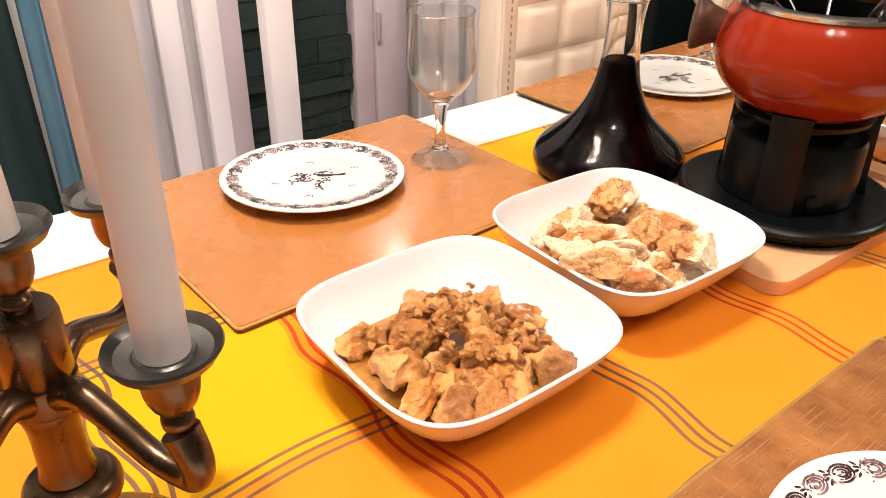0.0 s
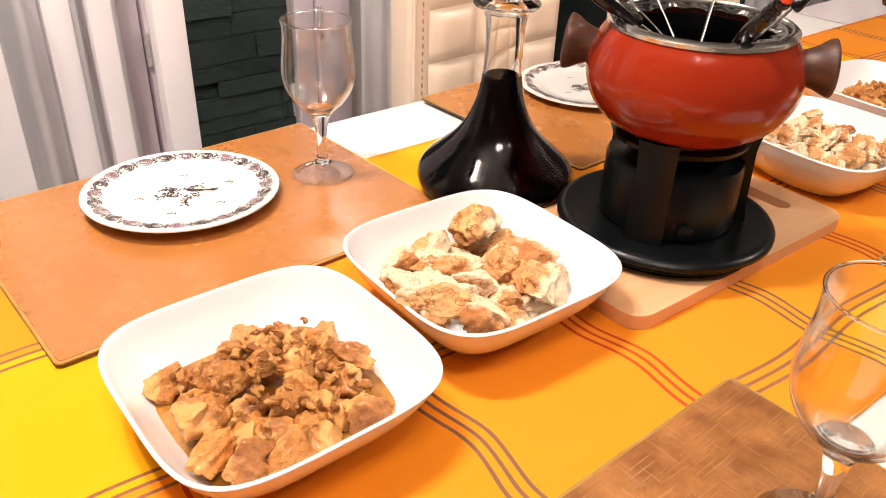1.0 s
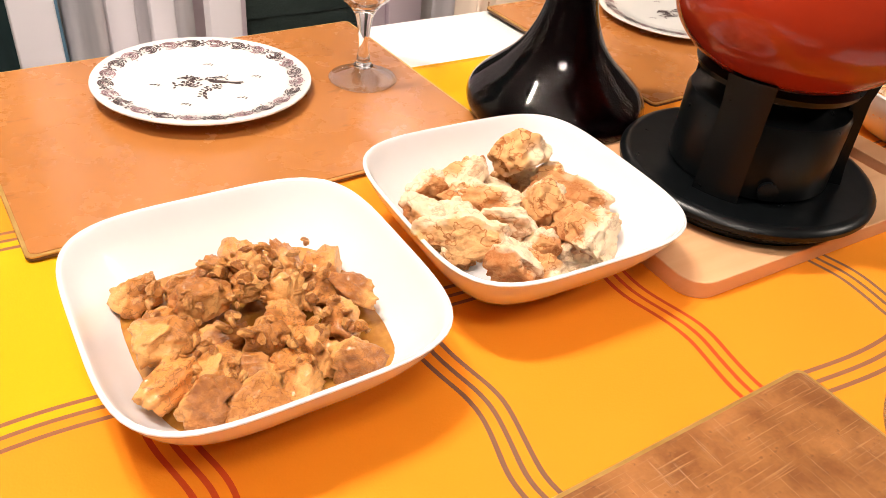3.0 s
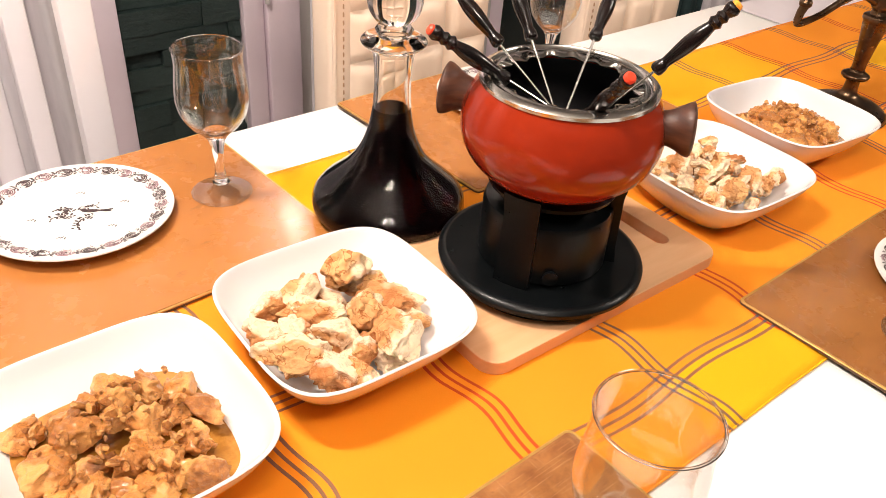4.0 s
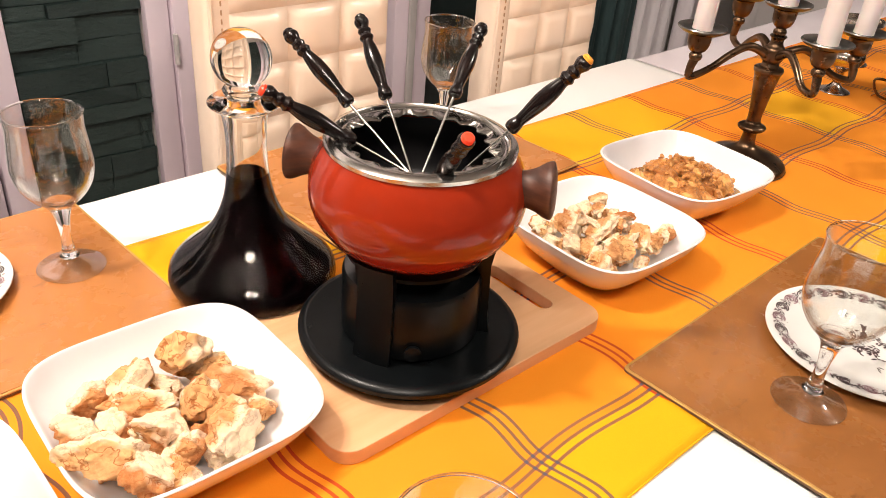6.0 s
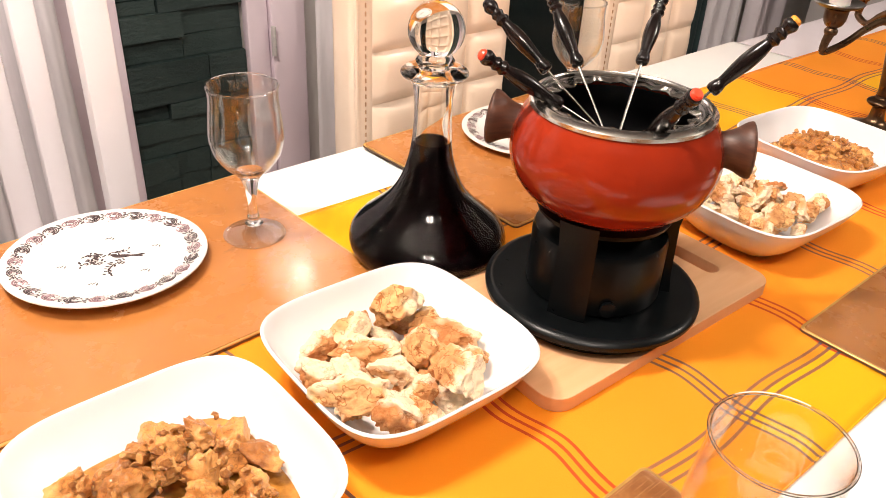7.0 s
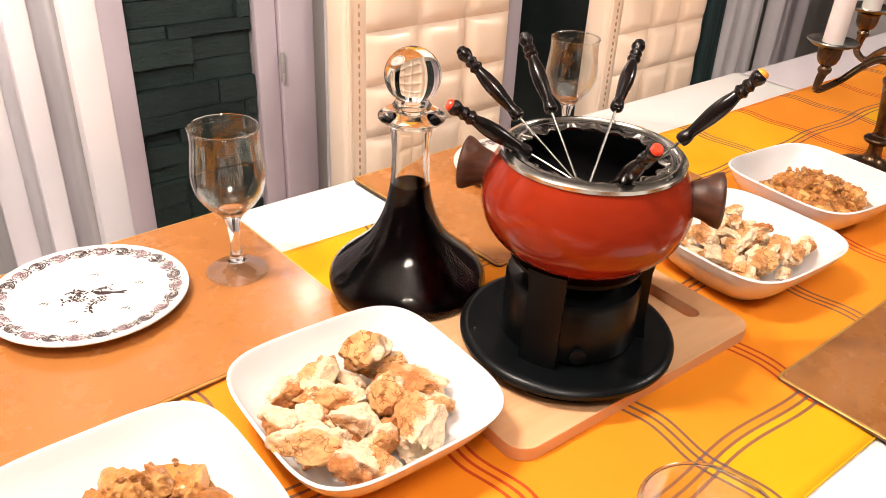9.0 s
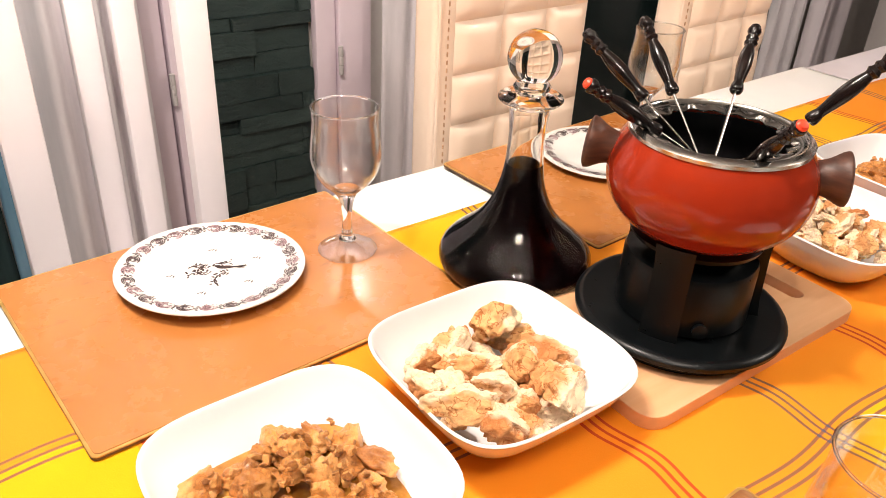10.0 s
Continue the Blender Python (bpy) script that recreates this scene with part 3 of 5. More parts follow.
def ribbon(bm, pts, width, lift=0.0003):
    """A thin flat stroke that follows the plate's face."""
    prev = None
    for i, p in enumerate(pts):
        a, b = pts[max(i - 1, 0)], pts[min(i + 1, len(pts) - 1)]
        d = Vector((b[0] - a[0], b[1] - a[1]))
        d = Vector((-d.y, d.x)).normalized() if d.length > 1e-9 else Vector((1, 0))
        w = width * (0.45 + 0.55 * math.sin(math.pi * (i + 0.5) / len(pts)))
        row = []
        for s in (-1, 1):
            q = Vector(p) + d * s * w / 2
            row.append(bm.verts.new((q.x, q.y, plate_height(q.length) + lift)))
        if prev:
            bm.faces.new((prev[0], prev[1], row[1], row[0]))
        prev = row


def blob(bm, x, y, rx, ry, turn, lift=0.0003, n=7):
    c, s = math.cos(turn), math.sin(turn)
    vs = []
    for k in range(n):
        a = 2 * math.pi * k / n
        u, v = rx * math.cos(a), ry * math.sin(a)
        px, py = x + u * c - v * s, y + u * s + v * c
        vs.append(bm.verts.new((px, py, plate_height(math.hypot(px, py)) + lift)))
    bm.faces.new(vs)


def make_plate():
    p = thing("plate", pose(0, 0, 0), "white china plate with dark floral rim and bird motif", "plate", "plates on the table")
    prof = [(0, 0.0032), (0.052, 0.0032), (0.053, 0.0), (0.058, 0.0), (0.060, 0.003)]
    prof += [(0.062 + 0.042 * k / 9, plate_height(0.062 + 0.042 * k / 9) - 0.0022) for k in range(10)]
    prof += [(0.1045, plate_height(0.104) - 0.0012), (0.104, plate_height(0.104))]
    prof += [(0.062 + 0.042 * k / 9, plate_height(0.062 + 0.042 * k / 9)) for k in range(8, -1, -1)] + [(0.03, 0.0062), (0, 0.0062)]
    part("dish", lathe(bmesh.new(), prof, 72), CHINA, p)
    rng = random.Random(12)
    dark, pink = bmesh.new(), bmesh.new()
    count = 24
    for k in range(count):
        a = 2 * math.pi * k / count
        r = 0.0895
        cx, cy = r * math.cos(a), r * math.sin(a)
        t = a + math.pi / 2

        def at(u, v):
            return (cx + u * math.cos(t) + v * math.cos(a), cy + u * math.sin(t) + v * math.sin(a))

        bmx, other = (dark, pink) if k % 2 == 0 else (pink, dark)
        for size, sweep, off in ((0.0088, 1.25, 0.0), (0.0062, 1.4, 0.5), (0.0037, 1.6, 1.1), (0.0088, 0.5, 3.6)):
            ribbon(bmx, [at(size * math.cos(sweep * math.pi * q / 14 + off), 0.74 * size * math.sin(sweep * math.pi * q / 14 + off)) for q in range(15)], 0.0017)
        for q in range(26):
            u, v = rng.gauss(0, 0.0052), rng.gauss(0, 0.0036)
            blob(bmx if q % 3 else other, *at(u, v), rng.uniform(0.0007, 0.0018), rng.uniform(0.0005, 0.0010), rng.uniform(0, 6), 0.0003 + 0.00001 * q, 5)
        for q in range(4):
            blob(dark, *at(0.0112 + 0.0012 * (q % 2), -0.0045 + 0.003 * q), 0.0025, 0.0010, t + 0.9 - 0.5 * q)
    part("rim_pattern", dark, PRINT_DARK, p, "dark scrolling flower print")
    part("rim_pattern", pink, PRINT_PINK, p, "faded rose flower print")
    # bird: body, head, tail; round it a twig with leaves and five small sprigs
    bird = bmesh.new()
    blob(bird, 0.014, 0.004, 0.0100, 0.0036, 0.22, n=12)
    blob(bird, 0.0050, 0.0050, 0.0036, 0.0028, 0.0, 0.00034, n=10)
    ribbon(bird, [(0.022, 0.006), (0.029, 0.0075), (0.036, 0.0115)], 0.0038, 0.00037)
    ribbon(bird, [(0.022, 0.0055), (0.030, 0.006), (0.0355, 0.0065)], 0.0026, 0.0004)
    part("bird_motif", bird, PRINT_DARK, p, "dark printed bird")
    for a0, ln, cx, cy in ((3.3, 9, 0.022, -0.006), (2.6, 7, 0.0, -0.012), (2.2, 6, -0.006, -0.002), (-0.3, 6, 0.0, 0.011), (3.9, 6, -0.010, 0.004)):
        twig = bmesh.new()
        pts = [(cx + 0.0036 * q * math.cos(a0 + 0.14 * q), cy + 0.0036 * q * math.sin(a0 + 0.14 * q)) for q in range(ln)]
        ribbon(twig, pts, 0.0016)
        for q, (x0, y0) in enumerate(pts):
            for sgn in (-1, 1):
                if rng.random() < 0.15:
                    continue
                w = a0 + 0.14 * q + sgn * rng.uniform(0.7, 1.5)
                d = rng.uniform(0.0030, 0.0055)
                blob(twig, x0 + d * math.cos(w), y0 + d * math.sin(w), rng.uniform(0.0018, 0.0034), rng.uniform(0.0009, 0.0015), w, 0.0003 + rng.uniform(0, 0.0001), 6)
        part("twig_motif", twig, PRINT_DARK, p, "dark printed leafy twig")
    for a, r in ((106, 0.042), (34, 0.052), (-26, 0.053), (-85, 0.054), (211, 0.046)):
        sprig = bmesh.new()
        for q in range(3):
            blob(sprig, r * math.cos(radians(a)) + 0.0034 * q - 0.003, r * math.sin(radians(a)) + 0.0014 * (q % 2), 0.0028, 0.0008, 0.8 + 0.4 * q)
        part("sprig_motif", sprig, PRINT_DARK, p)
    return p


plate = make_plate()
plate.matrix_basis = pose(-0.242, 0.203, ON_MAT + 0.0016, 0, 0, -40) @ pose(0, 0, 0, -1.6, 0, 0) @ Matrix.Scale(0.985, 4)
for x, y, a in ((0.390, 0.192, -25), (0.499, -0.457, 10), (-0.232, -0.478, -50)):
    copy_thing(plate, pose(x, y, ON_MAT, 0, 0, a))


def make_glass():
    g = thing("wine_glass", pose(0, 0, 0), "empty clear stemmed wine glass standing on a placemat", "wine glass", "wine glasses on the table")
    part("foot", lathe(bmesh.new(), smooth_profile([(0.0, 0.0004), (0.030, 0.0), (0.0345, 0.0010), (0.0340, 0.0026), (0.022, 0.0056), (0.0110, 0.0106), (0.0086, 0.0138)], 4), 56), GLASS_FOOT, g, sharp=60)
    stem = smooth_profile([(0.0, 0.0139), (0.0086, 0.0140), (0.0102, 0.0160), (0.0074, 0.0195), (0.0054, 0.039), (0.0068, 0.056), (0.0100, 0.070), (0.0165, 0.0790)], 4)
    part("stem", lathe(bmesh.new(), stem + smooth_profile([(0.0150, 0.0805), (0.0080, 0.0795), (0.0, 0.0790)], 4), 48), GLASS, g, sharp=60)
    outer = smooth_profile([(0.0166, 0.0792), (0.0265, 0.0885), (0.0355, 0.102), (0.0392, 0.115), (0.0400, 0.125), (0.0385, 0.142), (0.0365, 0.162), (0.0372, 0.1775)], 5)
    inner = smooth_profile([(0.0366, 0.1784), (0.0362, 0.1775), (0.0355, 0.162), (0.0375, 0.142), (0.0390, 0.125), (0.0380, 0.115), (0.0340, 0.103), (0.0250, 0.0905), (0.0152, 0.0815)], 5)
    part("bowl", lathe(bmesh.new(), outer + inner, 64, closed=True), GLASS_THIN, g, sharp=60)
    part("rim", lathe(bmesh.new(), [(0.0369 + 0.0011 * math.cos(a), 0.1781 + 0.0010 * math.sin(a)) for a in (0, 1.05, 2.09, 3.14, 4.19, 5.24)], 64, closed=True), GLASS, g)
    return g


wine_glass = make_glass()
wine_glass.matrix_basis = pose(-0.087, 0.169, ON_MAT - 0.0001)
for x, y in ((0.512, 0.222), (0.366, -0.458), (-0.112, -0.450)):
    copy_thing(wine_glass, pose(x, y, ON_MAT - 0.0001))

# ---- decanter ----


def decanter(x, y):
    d = thing("decanter", pose(x, y, TOP + 0.0035), "wide-based glass decanter of dark red wine with a ball stopper", "decanter")
    outer = smooth_profile([(0.0, 0.002), (0.058, 0.0), (0.073, 0.0025), (0.0845, 0.010), (0.0885, 0.0205), (0.0865, 0.031), (0.0790, 0.0405), (0.0670, 0.051), (0.0520, 0.0645), (0.0400, 0.079), (0.0312, 0.096),
                            (0.0252, 0.114), (0.0216, 0.134), (0.0202, 0.152), (0.0198, 0.172), (0.0210, 0.190), (0.0240, 0.203), (0.0330, 0.2085), (0.0345, 0.2125), (0.0300, 0.2160), (0.0235, 0.217)], 5)
    inner = smooth_profile([(0.0165, 0.2165), (0.0165, 0.190), (0.0166, 0.172), (0.0172, 0.152), (0.0186, 0.134), (0.0220, 0.114), (0.0280, 0.096), (0.0366, 0.079), (0.0484, 0.0635), (0.0632, 0.0495), (0.0752, 0.0385), (0.0826, 0.0295), (0.0846, 0.0205), (0.0810, 0.013), (0.072, 0.009), (0.0, 0.008)], 5)
    part("bottle", lathe(bmesh.new(), outer + inner, 72), CRYSTAL, d, sharp=60)
    wine = [(r + 0.0006 if r > 0 else 0, z - 0.0003) for r, z in inner if z <= 0.139]
    wine = [(0.0, wine[0][1]), *wine]
    part("wine", lathe(bmesh.new(), wine, 72), WINE, d, "dark red wine up to the neck")
    stop = [(0.0, 0.205), (0.0125, 0.206), (0.0140, 0.217), (0.0185, 0.2195), (0.0200, 0.224), (0.0165, 0.229)]
    for k in range(1, 20):
        a = math.pi * k / 20
        r, z = 0.0285 * math.sin(a), 0.2540 - 0.0285 * math.cos(a)
        if r > 0.0150 or k > 10:
            stop.append((r, z))
    stop.append((0.0, 0.2825))
    part("stopper", lathe(bmesh.new(), stop, 64), CRYSTAL, d, "clear glass ball stopper", sharp=60)


decanter(0.055, 0.030)

# ---- fondue ----
POT = Vector((0.116, -0.157, 0))
BOARD_TOP = TOP + 0.0185


def cutting_board():
    w, h = 0.342, 0.208
    ob = thing("cutting_board", pose(0.141, -0.149, TOP + 0.0035, 0, 0, -1.6), "beech cutting board with a hand slot under the fondue set", "cutting board")
    bm = bmesh.new()
    out = rounded(w, h, 0.022, 6)
    slot = [(0.131 + px, -0.009 + py) for px, py in rounded(0.020, 0.098, 0.0098, 6)]
    th = 0.015
    for z in (0.0, th):
        loops = []
        for pts in (out, slot):
            vs = [bm.verts.new((px, py, z)) for px, py in pts]
            loops += [bm.edges.new((vs[i], vs[(i + 1) % len(vs)])) for i in range(len(vs))]
        bmesh.ops.triangle_fill(bm, edges=loops, use_beauty=True)
    bm.verts.ensure_lookup_table()
    k, s = len(out), len(slot)
    half = k + s
    for off, cnt in ((0, k), (k, s)):
        for i in range(cnt):
            j = (i + 1) % cnt
            bm.faces.new((bm.verts[off + i], bm.verts[off + j], bm.verts[half + off + j], bm.verts[half + off + i]))
    b = part("board", bm, BOARD_WOOD, ob, sharp=50)
    v = b.modifiers.new("worn_edge", "BEVEL")
    v.width, v.segments, v.limit_method, v.angle_limit = 0.0022, 2, "ANGLE", radians(60)


cutting_board()


def fondue_stand():
    s = thing("fondue_stand", pose(POT.x, POT.y, BOARD_TOP + 0.0001), "matt black iron fondue stand with a round base on the board", "fondue stand")
    part("base", lathe(bmesh.new(), [(0, 0.004), (0.060, 0.004), (0.062, 0.0), (0.094, 0.0), (0.097, 0.004), (0.096, 0.008), (0.1045, 0.0105), (0.1075, 0.0135), (0.1078, 0.0175), (0.1055, 0.0205), (0.1005, 0.0225), (0.0990, 0.0222), (0.060, 0.0205), (0.0, 0.020)], 72), BLACK_IRON, s)
    part("burner", lathe(bmesh.new(), [(0, 0.020), (0.050, 0.020), (0.0665, 0.023), (0.0660, 0.080), (0.0640, 0.085), (0.050, 0.087), (0.042, 0.094), (0.038, 0.094), (0.0, 0.086)], 48), BLACK_IRON, s, "round spirit burner")
    part("burner_knob", lathe(bmesh.new(), [(0, 0), (0.007, 0.001), (0.008, 0.006), (0, 0.008)], 20, pose(-0.0415, -0.0512, 0.034, 90, 0, -39)), BLACK_IRON, s)
    for k in range(3):
        a = radians(-39 + 120 * k)
        bm = bmesh.new()
        pts = []
        for z, r0, r1 in ((0.018, 0.062, 0.078), (0.040, 0.062, 0.075), (0.096, 0.060, 0.073), (0.120, 0.060, 0.077)):
            pts.append([(r, math.radians(w), z) for r, w in ((r0, -14), (r1, -14), (r1, -5), (r1, 5), (r1, 14), (r0, 14), (r0, 5), (r0, -5))])
        rings = [[bm.verts.new((r * math.cos(a + w), r * math.sin(a + w), z)) for r, w, z in ring] for ring in pts]
        for p, q in zip(rings, rings[1:]):
            for i in range(8):
                bm.faces.new((p[i], p[(i + 1) % 8], q[(i + 1) % 8], q[i]))
        bm.faces.new(rings[0][::-1])
        bm.faces.new(rings[-1])
        part("post", bm, BLACK_IRON, s)
    part("support_ring", lathe(bmesh.new(), [(0.050, 0.104), (0.064, 0.104), (0.066, 0.109), (0.060, 0.1125), (0.050, 0.111)], 64, closed=True), BLACK_IRON, s)


fondue_stand()
POT_Z = BOARD_TOP + 0.092


def fondue_pot():
    p = thing("fondue_pot", pose(POT.x, POT.y, POT_Z), "red-orange enamelled fondue pot with a steel rim and wooden handles", "fondue pot")
    body = smooth_profile([(0.0, 0.020), (0.048, 0.020), (0.065, 0.0238), (0.080, 0.0350), (0.0910, 0.050), (0.0965, 0.068), (0.0955, 0.086), (0.0900, 0.102), (0.0835, 0.113), (0.0815, 0.117)], 6)
    part("body", lathe(bmesh.new(), body + [(0.0790, 0.117), (0.0795, 0.113), (0.0860, 0.102)], 96), ENAMEL, p)
    lining = smooth_profile([(0.0785, 0.1165), (0.0855, 0.102), (0.0915, 0.086), (0.0925, 0.068), (0.0870, 0.051), (0.076, 0.0375), (0.062, 0.0275), (0.0, 0.025)], 5)
    part("lining", lathe(bmesh.new(), lining, 72), BLACK_ENAMEL, p, "black enamelled inside")
    # splash guard: steel collar with a scalloped opening
    n = 144
    rows = []
    prof = [(0.0822, 0.1155), (0.0834, 0.1160), (0.0836, 0.1195), (0.0812, 0.1215), (0.0770, 0.1222), (0.0755, 0.1200), (0.0700, 0.1192), (0.0680, 0.1200)]
    bm = bmesh.new()
    for r, z in prof:
        rows.append([bm.verts.new((r * math.cos(2 * math.pi * i / n), r * math.sin(2 * math.pi * i / n), z)) for i in range(n)])
    for dr, dz in ((0.0, -0.0022), (0.0, -0.0034)):
        ring = []
        for i in range(n):
            a = 2 * math.pi * i / n
            r = 0.0605 + 0.0030 * math.cos(18 * a) + 0.0016 * math.cos(6 * a + 0.4) + dr
            ring.append(bm.verts.new((r * math.cos(a), r * math.sin(a), 0.1190 + dz)))
        rows.append(ring)
    for a, b in zip(rows, rows[1:]):
        for i in range(n):
            bm.faces.new((a[i], a[(i + 1) % n], b[(i + 1) % n], b[i]))
    part("splash_guard", bm, STEEL, p, "steel collar with a scalloped opening", sharp=50)
    for turn in (-54, 126):
        m = pose(0, 0, 0, 0, 0, turn) @ pose(0.080, 0, 0.087, 0, 85, 0)
        bm = bmesh.new()
        lathe(bm, smooth_profile([(0.0, 0.0), (0.0150, 0.0), (0.0158, 0.006), (0.0165, 0.014), (0.0195, 0.024), (0.0245, 0.033), (0.0262, 0.038), (0.0252, 0.041), (0.017, 0.0435), (0.0, 0.0445)], 4), 40, m @ Matrix.Diagonal((0.98, 0.88, 0.92, 1)))
        part("handle", bm, HANDLE_WOOD, p, "flared dark wooden handle")


fondue_pot()


def fork(az, end_r, end_z, tip):
    """A fork that leans on the pot's collar, its tines down in the pot."""
    a = radians(az)
    out = Vector((math.cos(a), math.sin(a), 0))
    lean = POT + out * 0.0585 + Vector((0, 0, POT_Z + 0.1175))
    end = POT + out * end_r + Vector((0, 0, end_z))
    d = (end - lean).normalized()
    slope = d.z / d.dot(out)
    # inner end: on the pot's floor, or against its far side
    r_in = max(-0.070, 0.0585 - (0.1175 - 0.032) / slope)
    low = POT + out * r_in + Vector((0, 0, POT_Z + 0.1175 - slope * (0.0585 - r_in)))
    rot = d.to_track_quat("Z", "Y").to_matrix().to_4x4()
    length = (end - low).length
    f = thing("fondue_fork", Matrix.Translation(low) @ rot, "steel fondue fork with a turned black handle leaning in the pot", "fondue fork", "forks in the fondue pot")
    hl = 0.0995
    k = 0.088 / 0.0995
    h0 = length - hl * k
    prof = [(0.0, 0.0), (0.0050, 0.0005), (0.0066, 0.004), (0.0060, 0.010), (0.0050, 0.014), (0.0056, 0.022), (0.0074, 0.040), (0.0070, 0.055), (0.0052, 0.066), (0.0050, 0.069), (0.0068, 0.073), (0.0050, 0.077),
            (0.0064, 0.081), (0.0048, 0.0845), (0.0060, 0.088), (0.0070, 0.092), (0.0060, 0.0955), (0.0048, 0.0965)]
    part("handle", lathe(bmesh.new(), [(r, z * k + h0) for r, z in smooth_profile(prof, 3)] + [(0, h0 + 0.0965 * k)], 20), FORK_WOOD, f, "turned black wooden handle")
    part("end_cap", lathe(bmesh.new(), [(0.0052, h0 + 0.0955 * k), (0.0052, h0 + 0.0985 * k), (0.0036, h0 + 0.1005 * k), (0, h0 + 0.1010 * k)], 16), tip, f, "coloured painted end")
    part("shaft", lathe(bmesh.new(), [(0, 0.018), (0.0013, 0.018), (0.0014, h0 + 0.003), (0, h0 + 0.003)], 10), STEEL, f)
    for s in (-1, 1):
        part("tine", tube(bmesh.new(), [(0, 0, 0.019), (0.0035 * s, 0, 0.014), (0.004 * s, 0, 0.0)], 0.0009, 6), STEEL, f)


for az, r, z, tip in ((147, 0.132, 1.023, RED_TIP), (105, 0.149, 1.041, FORK_WOOD), (75, 0.140, 1.047, FORK_WOOD), (27, 0.153, 1.042, FORK_WOOD), (-46, 0.130, 1.063, AMBER_TIP), (-114, 0.104, 1.026, RED_TIP)):
    fork(az, r, z, tip)

# ---- bowls of food ----
POWER = 4.2


def squircle(a, n=72):
    out = []
    for i in range(n):
        t = 2 * math.pi * i / n
        c, s = math.cos(t), math.sin(t)
        r = a / (abs(c) ** POWER + abs(s) ** POWER) ** (1 / POWER)
        out.append((r * c, r * s))
    return out


def make_bowl():
    b = thing("bowl", pose(0, 0, 0), "white square stoneware bowl with rounded corners on the runner", "bowl", "serving bowls on the table")
    bm = bmesh.new()
    prof = smooth_profile([(0.0, 0.003), (0.030, 0.003), (0.050, 0.0015), (0.053, 0.0), (0.058, 0.002), (0.078, 0.022), (0.0925, 0.042), (0.1000, 0.0575), (0.1012, 0.0600), (0.1000, 0.0612), (0.0980, 0.0602), (0.0895, 0.043), (0.0745, 0.0225), (0.056, 0.0080), (0.030, 0.0062), (0.0, 0.006)], 4)
    n = 96
    rings = []
    for r, z in prof:
        if r < 1e-5:
            rings.append([bm.verts.new((0, 0, z))])
            continue
        w = min(1, r / 0.075)
        ring = []
        for (x, y), k in zip(squircle(r, n), range(n)):
            t = 2 * math.pi * k / n
            ring.append(bm.verts.new((x * w + r * math.cos(t) * (1 - w), y * w + r * math.sin(t) * (1 - w), z)))
        rings.append(ring)
    for a, c in zip(rings, rings[1:]):
        for i in range(n):
            j = (i + 1) % n
            if len(a) == 1:
                bm.faces.new((a[0], c[i], c[j]))
            elif len(c) == 1:
                bm.faces.new((a[i], a[j], c[0]))
            else:
                bm.faces.new((a[i], a[j], c[j], c[i]))
    part("vessel", bm, CHINA_BOWL, b, sharp=60)
    return b


BOWLS = [(-0.326, -0.157, 0.0), (-0.116, -0.137, -2.0), (0.409, -0.168, -3.0), (0.642, -0.135, -6.0)]
BOWL_Z = TOP + 0.0036
bowl = make_bowl()
bowl.scale = (0.985, 0.985, 0.97)
for i, (x, y, a) in enumerate(BOWLS):
    if i == 0:
        bowl.matrix_basis = pose(x, y, BOWL_Z, 0, 0, a) @ Matrix.Diagonal((0.985, 0.985, 0.97, 1))
    else:
        copy_thing(bowl, pose(x, y, BOWL_Z, 0, 0, a))


def chunk(name, seed, size, material, level=4, cuts=3, fine=0.10, layered=0.0, crumb=0.46, facet=0.35):
    """A torn lump: planes sliced off a noisy ball, some of its sides crusted."""
    rng = random.Random(seed)
    bm = bmesh.new()
    bmesh.ops.create_icosphere(bm, subdivisions=level, radius=1.0)
    off = Vector([rng.uniform(-50, 50) for _ in range(3)])
    planes = [(Vector([rng.gauss(0, 1) for _ in range(3)]).normalized(), rng.uniform(0.45, 0.75)) for _ in range(cuts)]
    side = Vector([rng.gauss(0, 1), rng.gauss(0, 1), rng.gauss(0.3, 0.8)]).normalized()
    mask = []
    for v in bm.verts:
        p = v.co.normalized()
        r = 1.0 + 0.30 * noise.noise(p * 1.3 + off) + 0.20 * noise.noise(p * 2.9 + off)
        q = p * r
        for d, h in planes:
            e = q.dot(d) - h
            if e > 0:
                q -= d * e * 0.95
        cell = noise.voronoi(q * 1.7 + off)[0]
        q += p * facet * (min(0.5, cell[1] - cell[0]) - 0.2)
        rough = noise.fractal(q * 3.2 + off, 0.65, 2.2, 5) - 0.25 * abs(noise.noise(q * 5.5 - off))
        q += p * fine * rough
        if layered:
            q += p * layered * math.sin(14 * q.dot(side) + 3 * noise.noise(q * 2 + off))
        v.co = Vector((q.x * size[0], q.y * size[1], q.z * size[2]))
        mask.append(max(0.0, min(1.0, crumb + 0.9 * (p.dot(side) + 0.45 * noise.noise(p * 2.2 - off)))))
    low = min(v.co.z for v in bm.verts)
    for v in bm.verts:
        v.co.z -= low
    me = bpy.data.meshes.new(name)
    bm.to_mesh(me)
    bm.free()
    at = me.attributes.new("crust", "FLOAT", "POINT")
    at.data.foreach_set("value", mask)
    me.materials.append(material)
    for poly in me.polygons:
        poly.use_smooth = True
    return me


def inner_floor(dx, dy):
    """Height of a bowl's inside above its foot."""
    r = (abs(dx) ** POWER + abs(dy) ** POWER) ** (1 / POWER)
    if r < 0.056:
        return 0.008
    return 0.008 + (r - 0.056) ** 1.25 * 2.0


